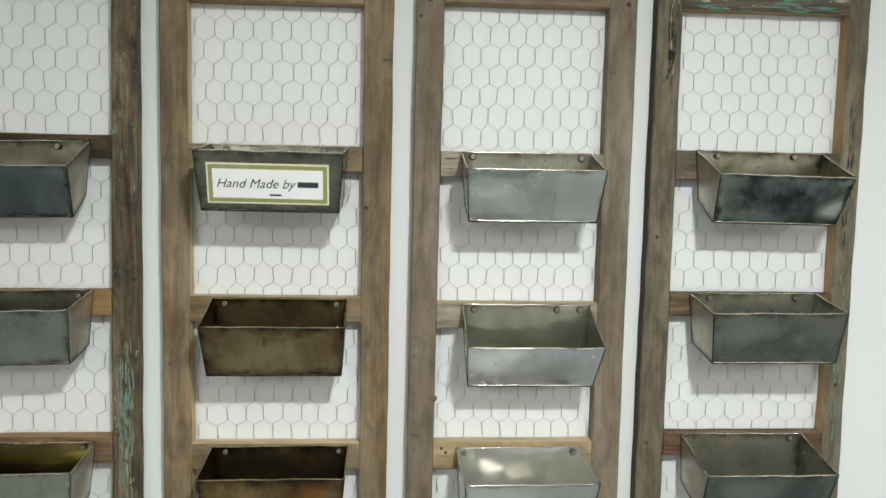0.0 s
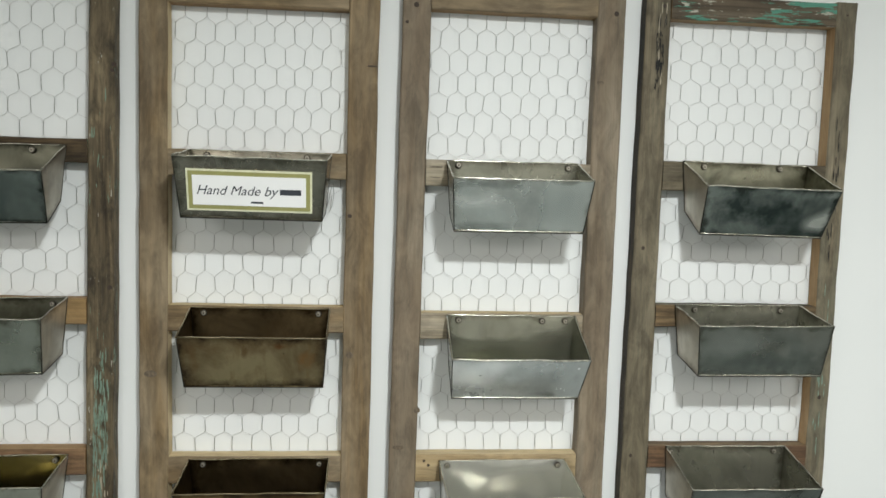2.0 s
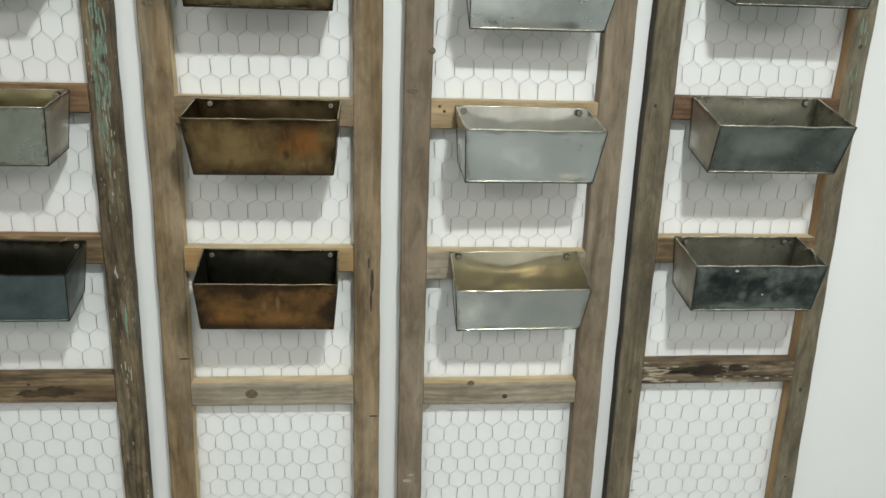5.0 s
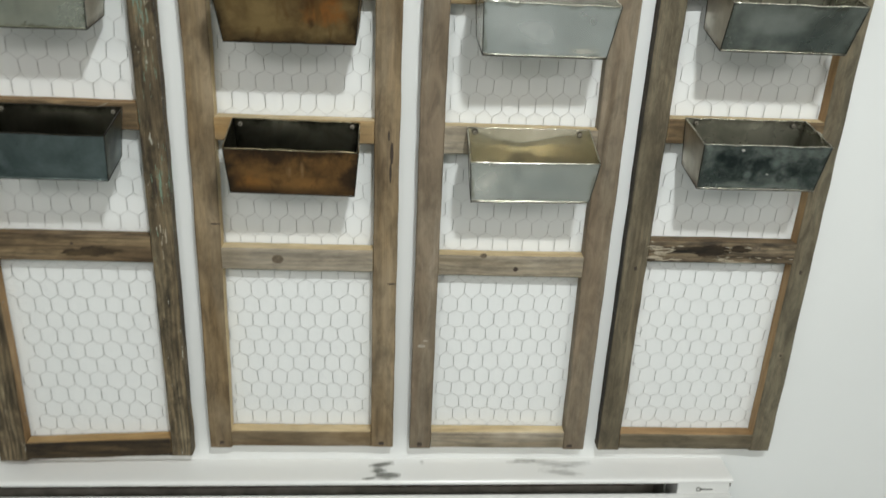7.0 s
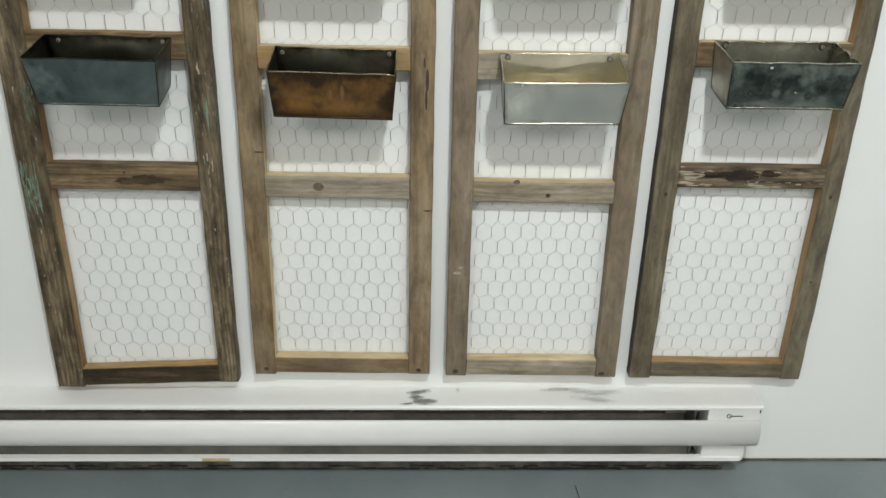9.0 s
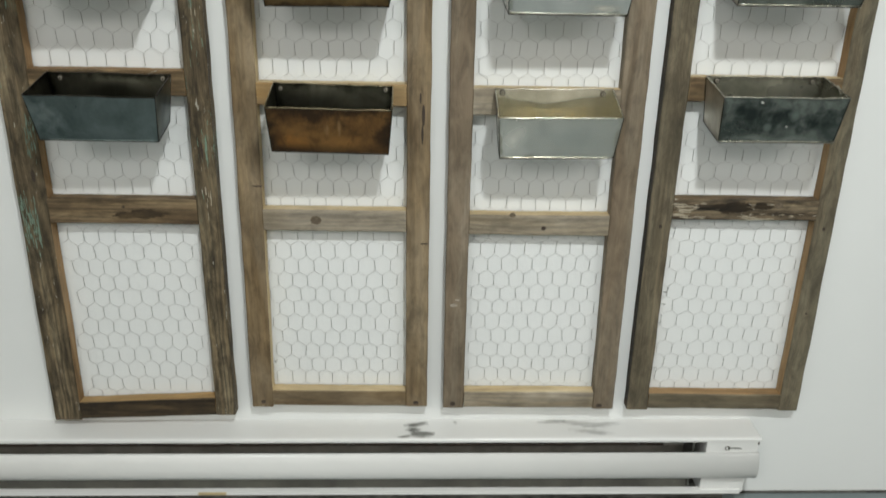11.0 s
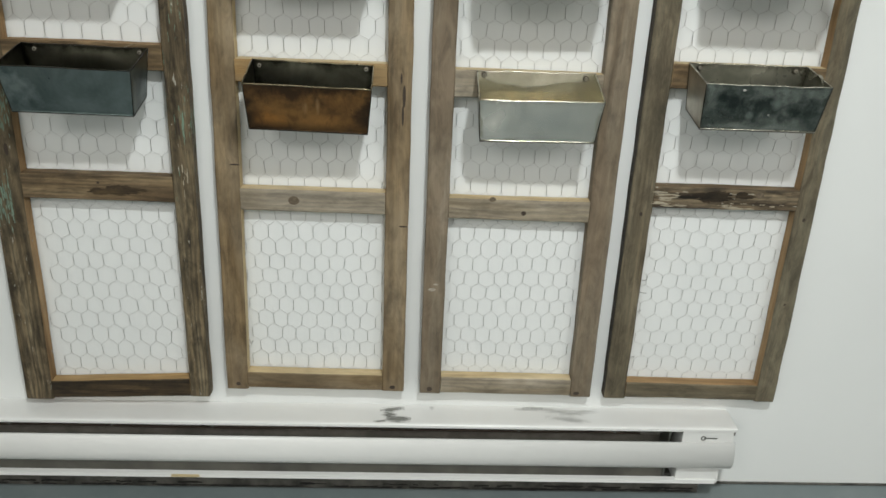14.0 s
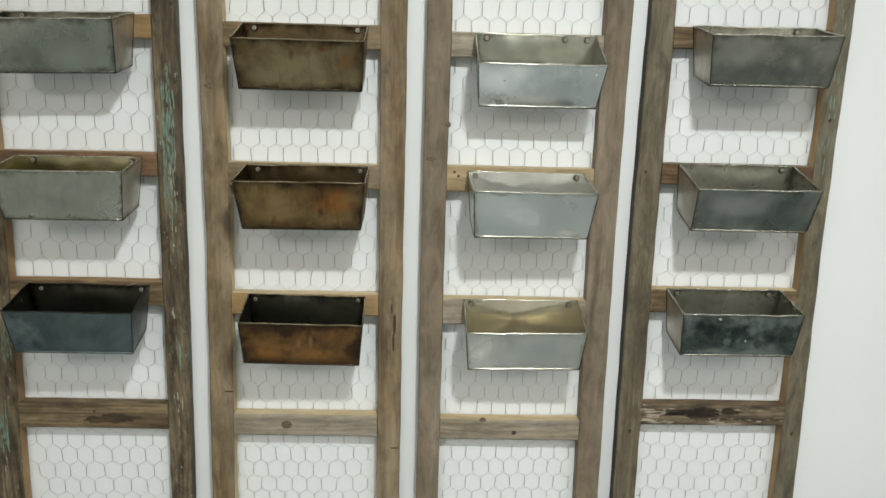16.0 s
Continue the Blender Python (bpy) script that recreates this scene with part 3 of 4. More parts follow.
# ---- panels ----
# rails: (bottom low, bottom high, z), (top low, top high, z); bars: (bottom z, top z)
PANELS = {
    "one": dict(
        left=((-0.926, -0.864, -0.042), (-0.900, -0.838, 0.8), (-0.892, -0.828, 1.868)), right=((-0.543, -0.499, -0.024), (-0.530, -0.483, 0.85), (-0.514, -0.473, 1.868)),
        bars=((1.535, 1.575), (1.262, 1.306), (0.998, 1.044), (0.732, 0.783), (0.458, 0.514)), top=(1.825, 1.868), bottom=(-0.034, 0.011),
        rail=(OLD, RAW), bar=((OLD_DARK, OLD), (ORANGE, RAW), (REDDISH, RAW), (OLD_BAR, RAW), (STAINED, OLD_BAR)), cap=(OLD, OLD), foot=(OLD_DARK, ORANGE),
        marks=[("nail_hole", -0.478, 1.690, 0.0035, 1.0), ("nail_hole", -0.690, 0.497, 0.003, 1.0), ("nail_hole", -0.483, 0.95, 0.003, 1.2), ("nail_hole", -0.475, 1.699, 0.0045, 1.0), ("nail_hole", -0.4845, 1.326, 0.0045, 1.0), ("crack", -0.868, 0.648, 0.0075, 2.6), ("crack", -0.866, 0.563, 0.005, 3.0), ("crack", -0.512, 0.62, 0.0025, 9.0), ("crack", -0.528, 0.70, 0.002, 12.0)],
        flakes=((-0.868, -0.847, 0.59, 0.70, 34, OLD_PAINT), (-0.908, -0.874, 0.38, 0.53, 95, OLD_PAINT), (-0.518, -0.494, 0.88, 1.22, 170, OLD_PAINT), (-0.514, -0.504, 0.47, 0.54, 10, BARE), (-0.512, -0.494, 0.82, 1.15, 14, BARE)),
        stains=((-0.655, 0.482, 0.060, 0.013),),
        net=(0.0362, 0.0378, -0.8348, 0.044),
        label="tall dark barn-wood panel with flaking green paint and chicken wire"),
    "two": dict(
        left=((-0.457, -0.408, 0.0), (-0.438, -0.389, 0.88), (-0.436, -0.389, 1.862)), right=((-0.096, -0.046, 0.004), (-0.091, -0.042, 0.88), (-0.089, -0.037, 1.862)),
        bars=((1.519, 1.564), (1.251, 1.297), (0.982, 1.030), (0.717, 0.762), (0.446, 0.494)), top=(1.806, 1.85), bottom=(0.004, 0.044),
        rail=(TAN, PALE_RAW), bar=((TAN, RAW), (TAN, PALE_RAW), (TAN, PALE_RAW), (ORANGE, PALE_RAW), (PALE_BAR, PALE_RAW)), cap=(TAN, RAW), foot=(TAN, PALE_RAW),
        marks=[("knot", -0.286, 0.4715, 0.013, 0.8), ("knot", -0.0785, 1.212, 0.007, 0.9), ("knot", -0.418, 1.177, 0.012, 0.55), ("crack", -0.0485, 1.714, 0.009, 0.16), ("crack", -0.060, 0.66, 0.0025, 9.0), ("crack", -0.064, 0.735, 0.002, 6.0), ("crack", -0.405, 0.546, 0.011, 0.18), ("crack", -0.055, 0.420, 0.010, 0.2), ("crack", -0.058, 0.70, 0.0035, 7.0), ("nail_hole", -0.082, 1.457, 0.004, 1.0), ("nail_hole", -0.050, 1.83, 0.003, 1.0), ("nail_stain", -0.430, 0.014, 0.006, 1.0), ("nail_stain", -0.072, 0.014, 0.007, 0.8)],
        net=(0.0331, 0.0362, -0.3484, 1.7663),
        label="tall warm tan reclaimed-wood panel with chicken wire"),
    "three": dict(
        left=((-0.008, 0.041, 0.001), (-0.006, 0.042, 0.9), (0.003, 0.051, 1.862)), right=((0.347, 0.396, 0.001), (0.336, 0.389, 0.9), (0.343, 0.393, 1.862)),
        bars=((1.513, 1.559), (1.242, 1.289), (0.981, 1.031), (0.702, 0.757), (0.442, 0.488)), top=(1.815, 1.858), bottom=(0.003, 0.045),
        rail=(TAUPE, TAUPE), bar=((PALE_BAR, PALE_BAR), (PALE_BAR, PALE_RAW), (PINE, PALE_RAW), (PALE_BAR, PALE_RAW), (PALE_BAR, PALE_RAW)), cap=(TAN, RAW), foot=(PALE_BAR, PALE_RAW),
        marks=[("knot", 0.133, 0.488, 0.007, 0.8), ("knot", 0.0425, 1.113, 0.006, 1.0), ("knot", 0.0115, 1.0455, 0.011, 0.4), ("knot", 0.352, 1.702, 0.007, 0.5), ("screw_hole", 0.0095, 1.7915, 0.003, 1.0), ("crack", 0.066, 1.546, 0.0125, 0.09), ("crack", 0.064, 1.528, 0.012, 0.05), ("nail_hole", 0.058, 1.020, 0.003, 1.0), ("nail_hole", 0.201, 0.459, 0.0055, 1.0), ("screw_hole", 0.025, 1.821, 0.0045, 1.0), ("screw_hole", 0.376, 1.822, 0.0045, 1.0), ("nail_stain", 0.015, 0.012, 0.007, 0.9), ("nail_stain", 0.362, 0.010, 0.008, 0.7), ("nail_hole", 0.066, 1.012, 0.003, 1.0)],
        net=(0.0328, 0.0360, 0.069, 1.7675),
        label="tall grey-taupe reclaimed-wood panel with chicken wire"),
    "four": dict(
        left=((0.429, 0.478, 0.0), (0.422, 0.472, 0.9), (0.430, 0.475, 1.862)), right=((0.791, 0.838, 0.0), (0.779, 0.818, 0.85), (0.780, 0.817, 1.2), (0.782, 0.821, 1.862)),
        bars=((1.516, 1.569), (1.268, 1.309), (1.004, 1.045), (0.736, 0.785), (0.482, 0.529)), top=(1.818, 1.860), bottom=(0.003, 0.043),
        # third rail wood: the outer side's shade is put into near-black colour
        rail=(DRIFT, RAW, OLD_DARK), bar=((DRIFT, OLD), (OLD_BAR, OLD), (REDDISH, OLD_BAR), (OLD_BAR, PALE_RAW), (CHIPPED, OLD_BAR)), cap=(GREEN, RAW), foot=(DRIFT, RAW),
        marks=[("nail_hole", 0.452, 0.466, 0.004, 1.3), ("nail_hole", 0.806, 0.464, 0.004, 1.3), ("nail_hole", 0.808, 0.26, 0.003, 1.0), ("nail_hole", 0.462, 1.84, 0.004, 1.0), ("nail_hole", 0.802, 1.84, 0.003, 1.0), ("knot", 0.700, 0.517, 0.010, 0.8), ("nail_hole", 0.4442, 1.4116, 0.0032, 1.2), ("nail_hole", 0.4445, 1.144, 0.004, 1.3), ("nail_hole", 0.4396, 1.028, 0.0032, 1.2), ("nail_hole", 0.798, 1.138, 0.004, 1.2)],
        stains=((0.590, 0.510, 0.070, 0.015), (0.660, 0.515, 0.03, 0.010)),
        flakes=((0.445, 0.462, 1.64, 1.86, 40, BLACK_DIRT), (0.448, 0.462, 1.66, 1.85, 10, BARE), (0.788, 0.800, 1.36, 1.66, 24, BLACK_DIRT), (0.785, 0.802, 0.98, 1.36, 24, OLD_PAINT)),
        splinters=((0.478, 0.560, 0.486, 0.524, 46), (0.62, 0.775, 0.484, 0.498, 16)),
        net=(0.0352, 0.0358, 0.510, 1.7635),
        label="dark drift-grey wood panel with chipped turquoise top bar"),
}


def panel(key, spec, seed):
    root = new("trellis_panel")
    root.matrix_basis = LEAN
    tagged(root, spec["label"], "wall panel", "row of wood and wire panels on the wall")
    rail = spec["rail"]
    right_mats = (MOSS, RAW) if key == "four" else rail
    rough = 0.0008 if key in ("one", "four") else 0.0006
    board("left_rail", root, "Z", spec["left"], rail, rough, seed, "", "low")
    board("right_rail", root, "Z", spec["right"], right_mats, rough, seed + 1, "", "high")

    def span(z):
        return (float(np.interp(z, [q[2] for q in spec["left"]], [q[1] for q in spec["left"]])) + 0.0004,
                float(np.interp(z, [q[2] for q in spec["right"]], [q[0] for q in spec["right"]])) - 0.0004)

    def across(name, lo, hi, mats, k, label="", slope=0.0):
        x0, x1 = span((lo + hi) / 2)
        board(name, root, "X", ((lo - slope / 2, hi - slope / 2, x0), (lo + slope, hi + slope, x1)), mats, rough * 0.8, seed + k, label)

    for k, (lo, hi) in enumerate(spec["bars"]):
        across("crossbar", lo, hi, spec["bar"][k], 10 + k)
    across("top_bar", *spec["top"], spec["cap"], 20, "chipped turquoise painted top bar" if key == "four" else "")
    across("bottom_bar", *spec["bottom"], spec["foot"], 21, "dark red-brown bottom bar" if key == "one" else "", 0.010 if key == "one" else 0.0)
    for name, x, z, r, squash in spec["marks"]:
        bm = bmesh.new()
        disc(bm, (x, 0.0003, z + Z0), r, 0.0007, 14, squash)
        part(name, bm, HOLE if name != "knot" else KNOT, root)
    for n, (x, z, rx, rz) in enumerate(spec.get("stains", ())):
        bm = bmesh.new()
        rng = random.Random(seed + n)
        for k in range(7):
            cx, cz = x + rng.uniform(-0.6, 0.6) * rx, z + rng.uniform(-0.5, 0.5) * rz
            ax, az = rx * rng.uniform(0.25, 0.6), rz * rng.uniform(0.25, 0.6)
            ring = []
            for q in range(28):
                a = 2 * math.pi * q / 28
                f = 1 + 0.7 * noise.noise((q * 0.9, k, seed))
                ring.append(bm.verts.new((cx + ax * f * math.cos(a), -0.0007 - 0.00006 * k, cz + az * f * math.sin(a) + Z0)))
            bm.faces.new(ring)
        bmesh.ops.recalc_face_normals(bm, faces=bm.faces)
        part("stain", bm, OLD_DARK["X"], root, "dark blotch soaked into the bar")
    for xa, xb, za, zb, count in spec.get("splinters", ()):
        bm = bmesh.new()
        rng = random.Random(seed + count)
        for k in range(count):
            cx, cz = rng.triangular(xa, xb, xa), rng.uniform(za, zb)
            ax, az = rng.uniform(0.004, 0.014), rng.uniform(0.0005, 0.0016)
            ring = []
            for q in range(12):
                a = 2 * math.pi * q / 12
                f = 1 + 0.8 * noise.noise((q * 1.1, k, seed))
                ring.append(bm.verts.new((cx + ax * f * math.cos(a), -0.0014 - 0.00001 * k, cz + az * f * math.sin(a) + Z0)))
            bm.faces.new(ring)
        bmesh.ops.recalc_face_normals(bm, faces=bm.faces)
        tagged(part("splinter", bm, BARE, root), "pale splintered wood where the dark paint peeled", kind="stuff")
    for xa, xb, za, zb, count, mat in spec.get("flakes", ()):
        bm = bmesh.new()
        rng = random.Random(seed + count)
        for k in range(count):
            cz = rng.triangular(za, zb)
            cx = rng.uniform(xa, xb) + 0.024 * (cz - za)
            ax, az = rng.uniform(0.0004, 0.0014), rng.uniform(0.002, 0.014)
            ring = []
            for q in range(12):
                a = 2 * math.pi * q / 12
                f = 1 + 0.8 * noise.noise((q * 1.1, k, seed))
                ring.append(bm.verts.new((cx + ax * f * math.cos(a), -0.0012 - 0.00001 * k, cz + az * f * math.sin(a) + Z0)))
            bm.faces.new(ring)
        bmesh.ops.recalc_face_normals(bm, faces=bm.faces)
        tagged(part("flaked_paint", bm, mat, root), "flakes of old grey-green paint on the rail" if mat is OLD_PAINT else "pale flakes of bare wood on the rail" if mat is BARE else "scraps of old black paint on the rail", kind="stuff")
    x0, x1 = span(0.9)
    wire_mesh(root, x0 - 0.004, x1 + 0.004, spec["bottom"][1] - 0.03, spec["top"][0] + 0.036, seed, *spec["net"])
    return root


ROOTS = {key: panel(key, spec, 31 * n + 5) for n, (key, spec) in enumerate(PANELS.items())}

# ---- pans ----
SEAM = tin("dark_seam", (0.06, 0.057, 0.05), 0.35, (0.025, 0.025, 0.02), 0.6)
TIN = tin("dull_tin", (0.52, 0.53, 0.45), 0.24, (0.25, 0.26, 0.215), 0.85, edge=(0.16, 0.155, 0.12), edge_width=0.05, clouds=9.0)
# End walls paler than the fronts: the white wall's reflection as colour.
SIDE = tin("wall_reflection_side_tin", (0.66, 0.63, 0.54), 0.36, (0.36, 0.33, 0.27), 0.6, metal=0.75, speckled=0.2, edge=(0.24, 0.21, 0.16), edge_width=0.06)
# Rims and hems: their highlight line is put into a brighter tin.
BRIGHT_RIM = tin("bright_highlight_rim", (0.66, 0.64, 0.55), 0.22, (0.25, 0.24, 0.2), 0.7)
COOL = (0.40, 0.425, 0.40)
# Bright spots on these four fronts are room reflections put into the colour.
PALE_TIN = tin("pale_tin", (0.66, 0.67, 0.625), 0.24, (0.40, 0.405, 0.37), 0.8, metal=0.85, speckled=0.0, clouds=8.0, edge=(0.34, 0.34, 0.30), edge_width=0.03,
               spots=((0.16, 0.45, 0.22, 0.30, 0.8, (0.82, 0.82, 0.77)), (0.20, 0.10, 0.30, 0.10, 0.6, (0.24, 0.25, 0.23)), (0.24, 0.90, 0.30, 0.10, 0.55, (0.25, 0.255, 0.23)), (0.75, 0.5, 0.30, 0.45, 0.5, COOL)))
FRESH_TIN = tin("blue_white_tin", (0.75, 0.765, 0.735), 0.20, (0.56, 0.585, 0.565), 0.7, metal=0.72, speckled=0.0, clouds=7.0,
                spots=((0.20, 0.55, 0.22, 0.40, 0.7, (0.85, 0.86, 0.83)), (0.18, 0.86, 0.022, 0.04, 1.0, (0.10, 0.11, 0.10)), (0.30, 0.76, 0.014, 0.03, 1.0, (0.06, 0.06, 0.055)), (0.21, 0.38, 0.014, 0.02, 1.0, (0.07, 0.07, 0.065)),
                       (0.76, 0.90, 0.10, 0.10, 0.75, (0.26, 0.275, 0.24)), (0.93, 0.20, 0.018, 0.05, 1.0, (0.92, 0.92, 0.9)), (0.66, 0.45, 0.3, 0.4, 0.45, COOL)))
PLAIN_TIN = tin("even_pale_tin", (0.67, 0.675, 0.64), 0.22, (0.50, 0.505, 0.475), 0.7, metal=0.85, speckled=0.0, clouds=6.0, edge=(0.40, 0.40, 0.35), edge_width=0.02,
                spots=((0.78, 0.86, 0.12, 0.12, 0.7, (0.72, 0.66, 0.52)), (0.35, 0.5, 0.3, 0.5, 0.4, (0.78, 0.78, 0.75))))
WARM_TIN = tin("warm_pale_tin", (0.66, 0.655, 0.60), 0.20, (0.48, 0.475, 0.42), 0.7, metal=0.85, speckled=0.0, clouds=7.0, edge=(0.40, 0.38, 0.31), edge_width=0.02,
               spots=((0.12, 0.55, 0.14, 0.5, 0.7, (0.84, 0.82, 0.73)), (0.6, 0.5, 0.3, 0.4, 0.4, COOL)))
# bright middle and dark lower band: a reflection fixed in the colour
DIM = tin("grey_tin", (0.365, 0.365, 0.325), 0.21, (0.16, 0.17, 0.148), 0.9, clouds=10.0, edge=(0.15, 0.15, 0.12), edge_width=0.03,
          spots=((0.55, 0.72, 0.6, 0.30, 0.6, (0.15, 0.17, 0.155)), (0.40, 0.35, 0.30, 0.25, 0.5, (0.50, 0.50, 0.455))))
# Pan insides: the shade in their depth is put into these darker tins.
INSIDE = tin("shaded_grey_stained_inside", (0.31, 0.305, 0.24), 0.26, (0.14, 0.14, 0.105), 0.85, metal=0.7, clouds=10.0, edge=(0.09, 0.085, 0.06), edge_width=0.06)
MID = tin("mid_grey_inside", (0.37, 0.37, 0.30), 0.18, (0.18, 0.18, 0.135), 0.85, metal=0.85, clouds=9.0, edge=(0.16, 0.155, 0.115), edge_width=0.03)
BRIGHT = tin("bright_tin", (0.70, 0.695, 0.64), 0.155, (0.44, 0.44, 0.39), 0.75, metal=0.8)
GOLDEN = tin("yellowed_tin", (0.66, 0.62, 0.49), 0.14, (0.45, 0.415, 0.30), 0.75, metal=0.88)
OLD_GOLD = tin("dark_gold_inside", (0.42, 0.385, 0.235), 0.17, (0.18, 0.165, 0.085), 0.85, clouds=9.0)
OLIVE_TIN = tin("olive_grey_tin", (0.50, 0.505, 0.425), 0.28, (0.30, 0.31, 0.25), 0.6, metal=0.85, edge=(0.22, 0.22, 0.16), edge_width=0.04)
# dark field and bright corner: the room's reflection drawn as spots
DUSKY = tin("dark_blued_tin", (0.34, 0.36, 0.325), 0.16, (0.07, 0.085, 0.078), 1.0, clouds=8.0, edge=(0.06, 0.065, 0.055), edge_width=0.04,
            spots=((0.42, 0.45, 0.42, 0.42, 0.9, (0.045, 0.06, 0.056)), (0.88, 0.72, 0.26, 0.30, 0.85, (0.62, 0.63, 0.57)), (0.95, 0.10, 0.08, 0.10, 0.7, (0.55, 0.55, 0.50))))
GLOOMY = tin("dark_green_grey_tin", (0.38, 0.405, 0.365), 0.18, (0.15, 0.175, 0.158), 0.9, clouds=8.0, edge=(0.05, 0.052, 0.042), edge_width=0.04,
             spots=((0.62, 0.5, 0.30, 0.5, 0.7, (0.17, 0.20, 0.185)), (0.30, 0.6, 0.12, 0.4, 0.6, (0.52, 0.54, 0.49))))
MOTTLED = tin("black_mottled_tin", (0.35, 0.368, 0.33), 0.18, (0.10, 0.115, 0.105), 0.95, clouds=16.0, edge=(0.10, 0.105, 0.09), edge_width=0.03,
              spots=((0.90, 0.5, 0.05, 0.4, 0.5, (0.25, 0.27, 0.245)), (0.28, 0.45, 0.22, 0.40, 0.85, (0.03, 0.04, 0.038)), (0.52, 0.50, 0.24, 0.36, 0.85, (0.035, 0.045, 0.042)), (0.78, 0.50, 0.22, 0.36, 0.85, (0.03, 0.04, 0.038)), (0.50, 0.93, 0.5, 0.10, 0.7, (0.45, 0.46, 0.42)),
                     (0.90, 0.66, 0.07, 0.2, 0.8, (0.04, 0.05, 0.046)), (0.61, 0.40, 0.05, 0.14, 0.8, (0.34, 0.38, 0.34)), (0.40, 0.66, 0.035, 0.10, 0.8, (0.30, 0.33, 0.30))))
BLUED = tin("slate_blue_tin", (0.225, 0.27, 0.265), 0.30, (0.085, 0.115, 0.115), 0.85, clouds=9.0,
            spots=((0.10, 0.5, 0.16, 0.5, 0.6, (0.40, 0.46, 0.45)), (0.62, 0.78, 0.25, 0.2, 0.5, (0.28, 0.33, 0.325))))
# near-black inside: shade within the pan as colour, darkest at the edges
SHADE_IN = tin("shaded_dark_inside", (0.15, 0.148, 0.112), 0.32, (0.045, 0.045, 0.032), 0.8, clouds=9.0, edge=(0.02, 0.02, 0.014), edge_width=0.06)
MARKED = tin("label_tin", (0.35, 0.325, 0.265), 0.24, (0.12, 0.11, 0.085), 0.8, edge=(0.12, 0.11, 0.08), edge_width=0.05)
EDGE_BROWN = (0.028, 0.017, 0.008)
BROWNED = tin("olive_brown_tin", (0.315, 0.25, 0.135), 0.34, (0.12, 0.08, 0.036), 0.9, clouds=11.0, metal=0.8, edge=EDGE_BROWN, edge_width=0.075, drips=(0.20, 0.135, 0.06),
              spots=((0.5, 0.08, 0.7, 0.30, 0.6, (0.15, 0.088, 0.038)), (0.68, 0.16, 0.05, 0.08, 0.85, (0.15, 0.062, 0.02)), (0.86, 0.42, 0.07, 0.25, 0.7, (0.24, 0.115, 0.036)), (0.44, 0.32, 0.03, 0.16, 0.7, (0.13, 0.075, 0.03)), (0.09, 0.4, 0.06, 0.3, 0.6, (0.16, 0.09, 0.036))))
RUSTY = tin("brown_rusted_tin", (0.285, 0.19, 0.08), 0.33, (0.095, 0.052, 0.02), 0.9, clouds=9.0, metal=0.75, edge=EDGE_BROWN, edge_width=0.10, drips=(0.15, 0.082, 0.028),
            spots=((0.78, 0.42, 0.14, 0.34, 0.85, (0.33, 0.125, 0.028)), (0.66, 0.24, 0.07, 0.14, 0.9, (0.075, 0.028, 0.01)), (0.67, 0.64, 0.025, 0.10, 0.8, (0.06, 0.028, 0.012)), (0.30, 0.62, 0.20, 0.3, 0.55, (0.33, 0.225, 0.092))))
RUSTIER = tin("orange_rusted_tin", (0.235, 0.12, 0.038), 0.34, (0.07, 0.033, 0.012), 0.95, clouds=10.0, metal=0.6, edge=EDGE_BROWN, edge_width=0.11, drips=(0.12, 0.056, 0.018),
              spots=((0.5, 0.02, 0.8, 0.50, 0.92, (0.04, 0.021, 0.009)), (0.22, 0.72, 0.16, 0.26, 0.85, (0.37, 0.165, 0.04)), (0.60, 0.78, 0.26, 0.2, 0.75, (0.34, 0.165, 0.048)), (0.48, 0.40, 0.03, 0.22, 0.6, (0.36, 0.22, 0.10)), (0.58, 0.40, 0.02, 0.2, 0.6, (0.36, 0.22, 0.10)), (0.94, 0.6, 0.08, 0.5, 0.8, (0.04, 0.02, 0.009))))
# dim inside tone carrying the shade of the upper pans
DIM_IN = tin("shaded_dim_inside", (0.225, 0.222, 0.165), 0.30, (0.07, 0.07, 0.05), 0.85, edge=(0.05, 0.048, 0.032), edge_width=0.05)
# rim of the rusty pans, its golden highlight put into the colour
RIM = tin("brown_highlight_rim", (0.42, 0.36, 0.235), 0.26, (0.12, 0.09, 0.045), 0.9)
# inside of the rusty pans: brown stain with the shade coloured in
BROWN_IN = tin("shaded_brown_stained_inside", (0.19, 0.142, 0.076), 0.33, (0.055, 0.038, 0.018), 0.85, clouds=9.0, edge=(0.022, 0.014, 0.006), edge_width=0.07)
SHINY = BRIGHT, GOLDEN, MID
PALE = PALE_TIN, FRESH_TIN, PLAIN_TIN, WARM_TIN


def inside_of(mat):
    return mat[1] if isinstance(mat, tuple) else mat


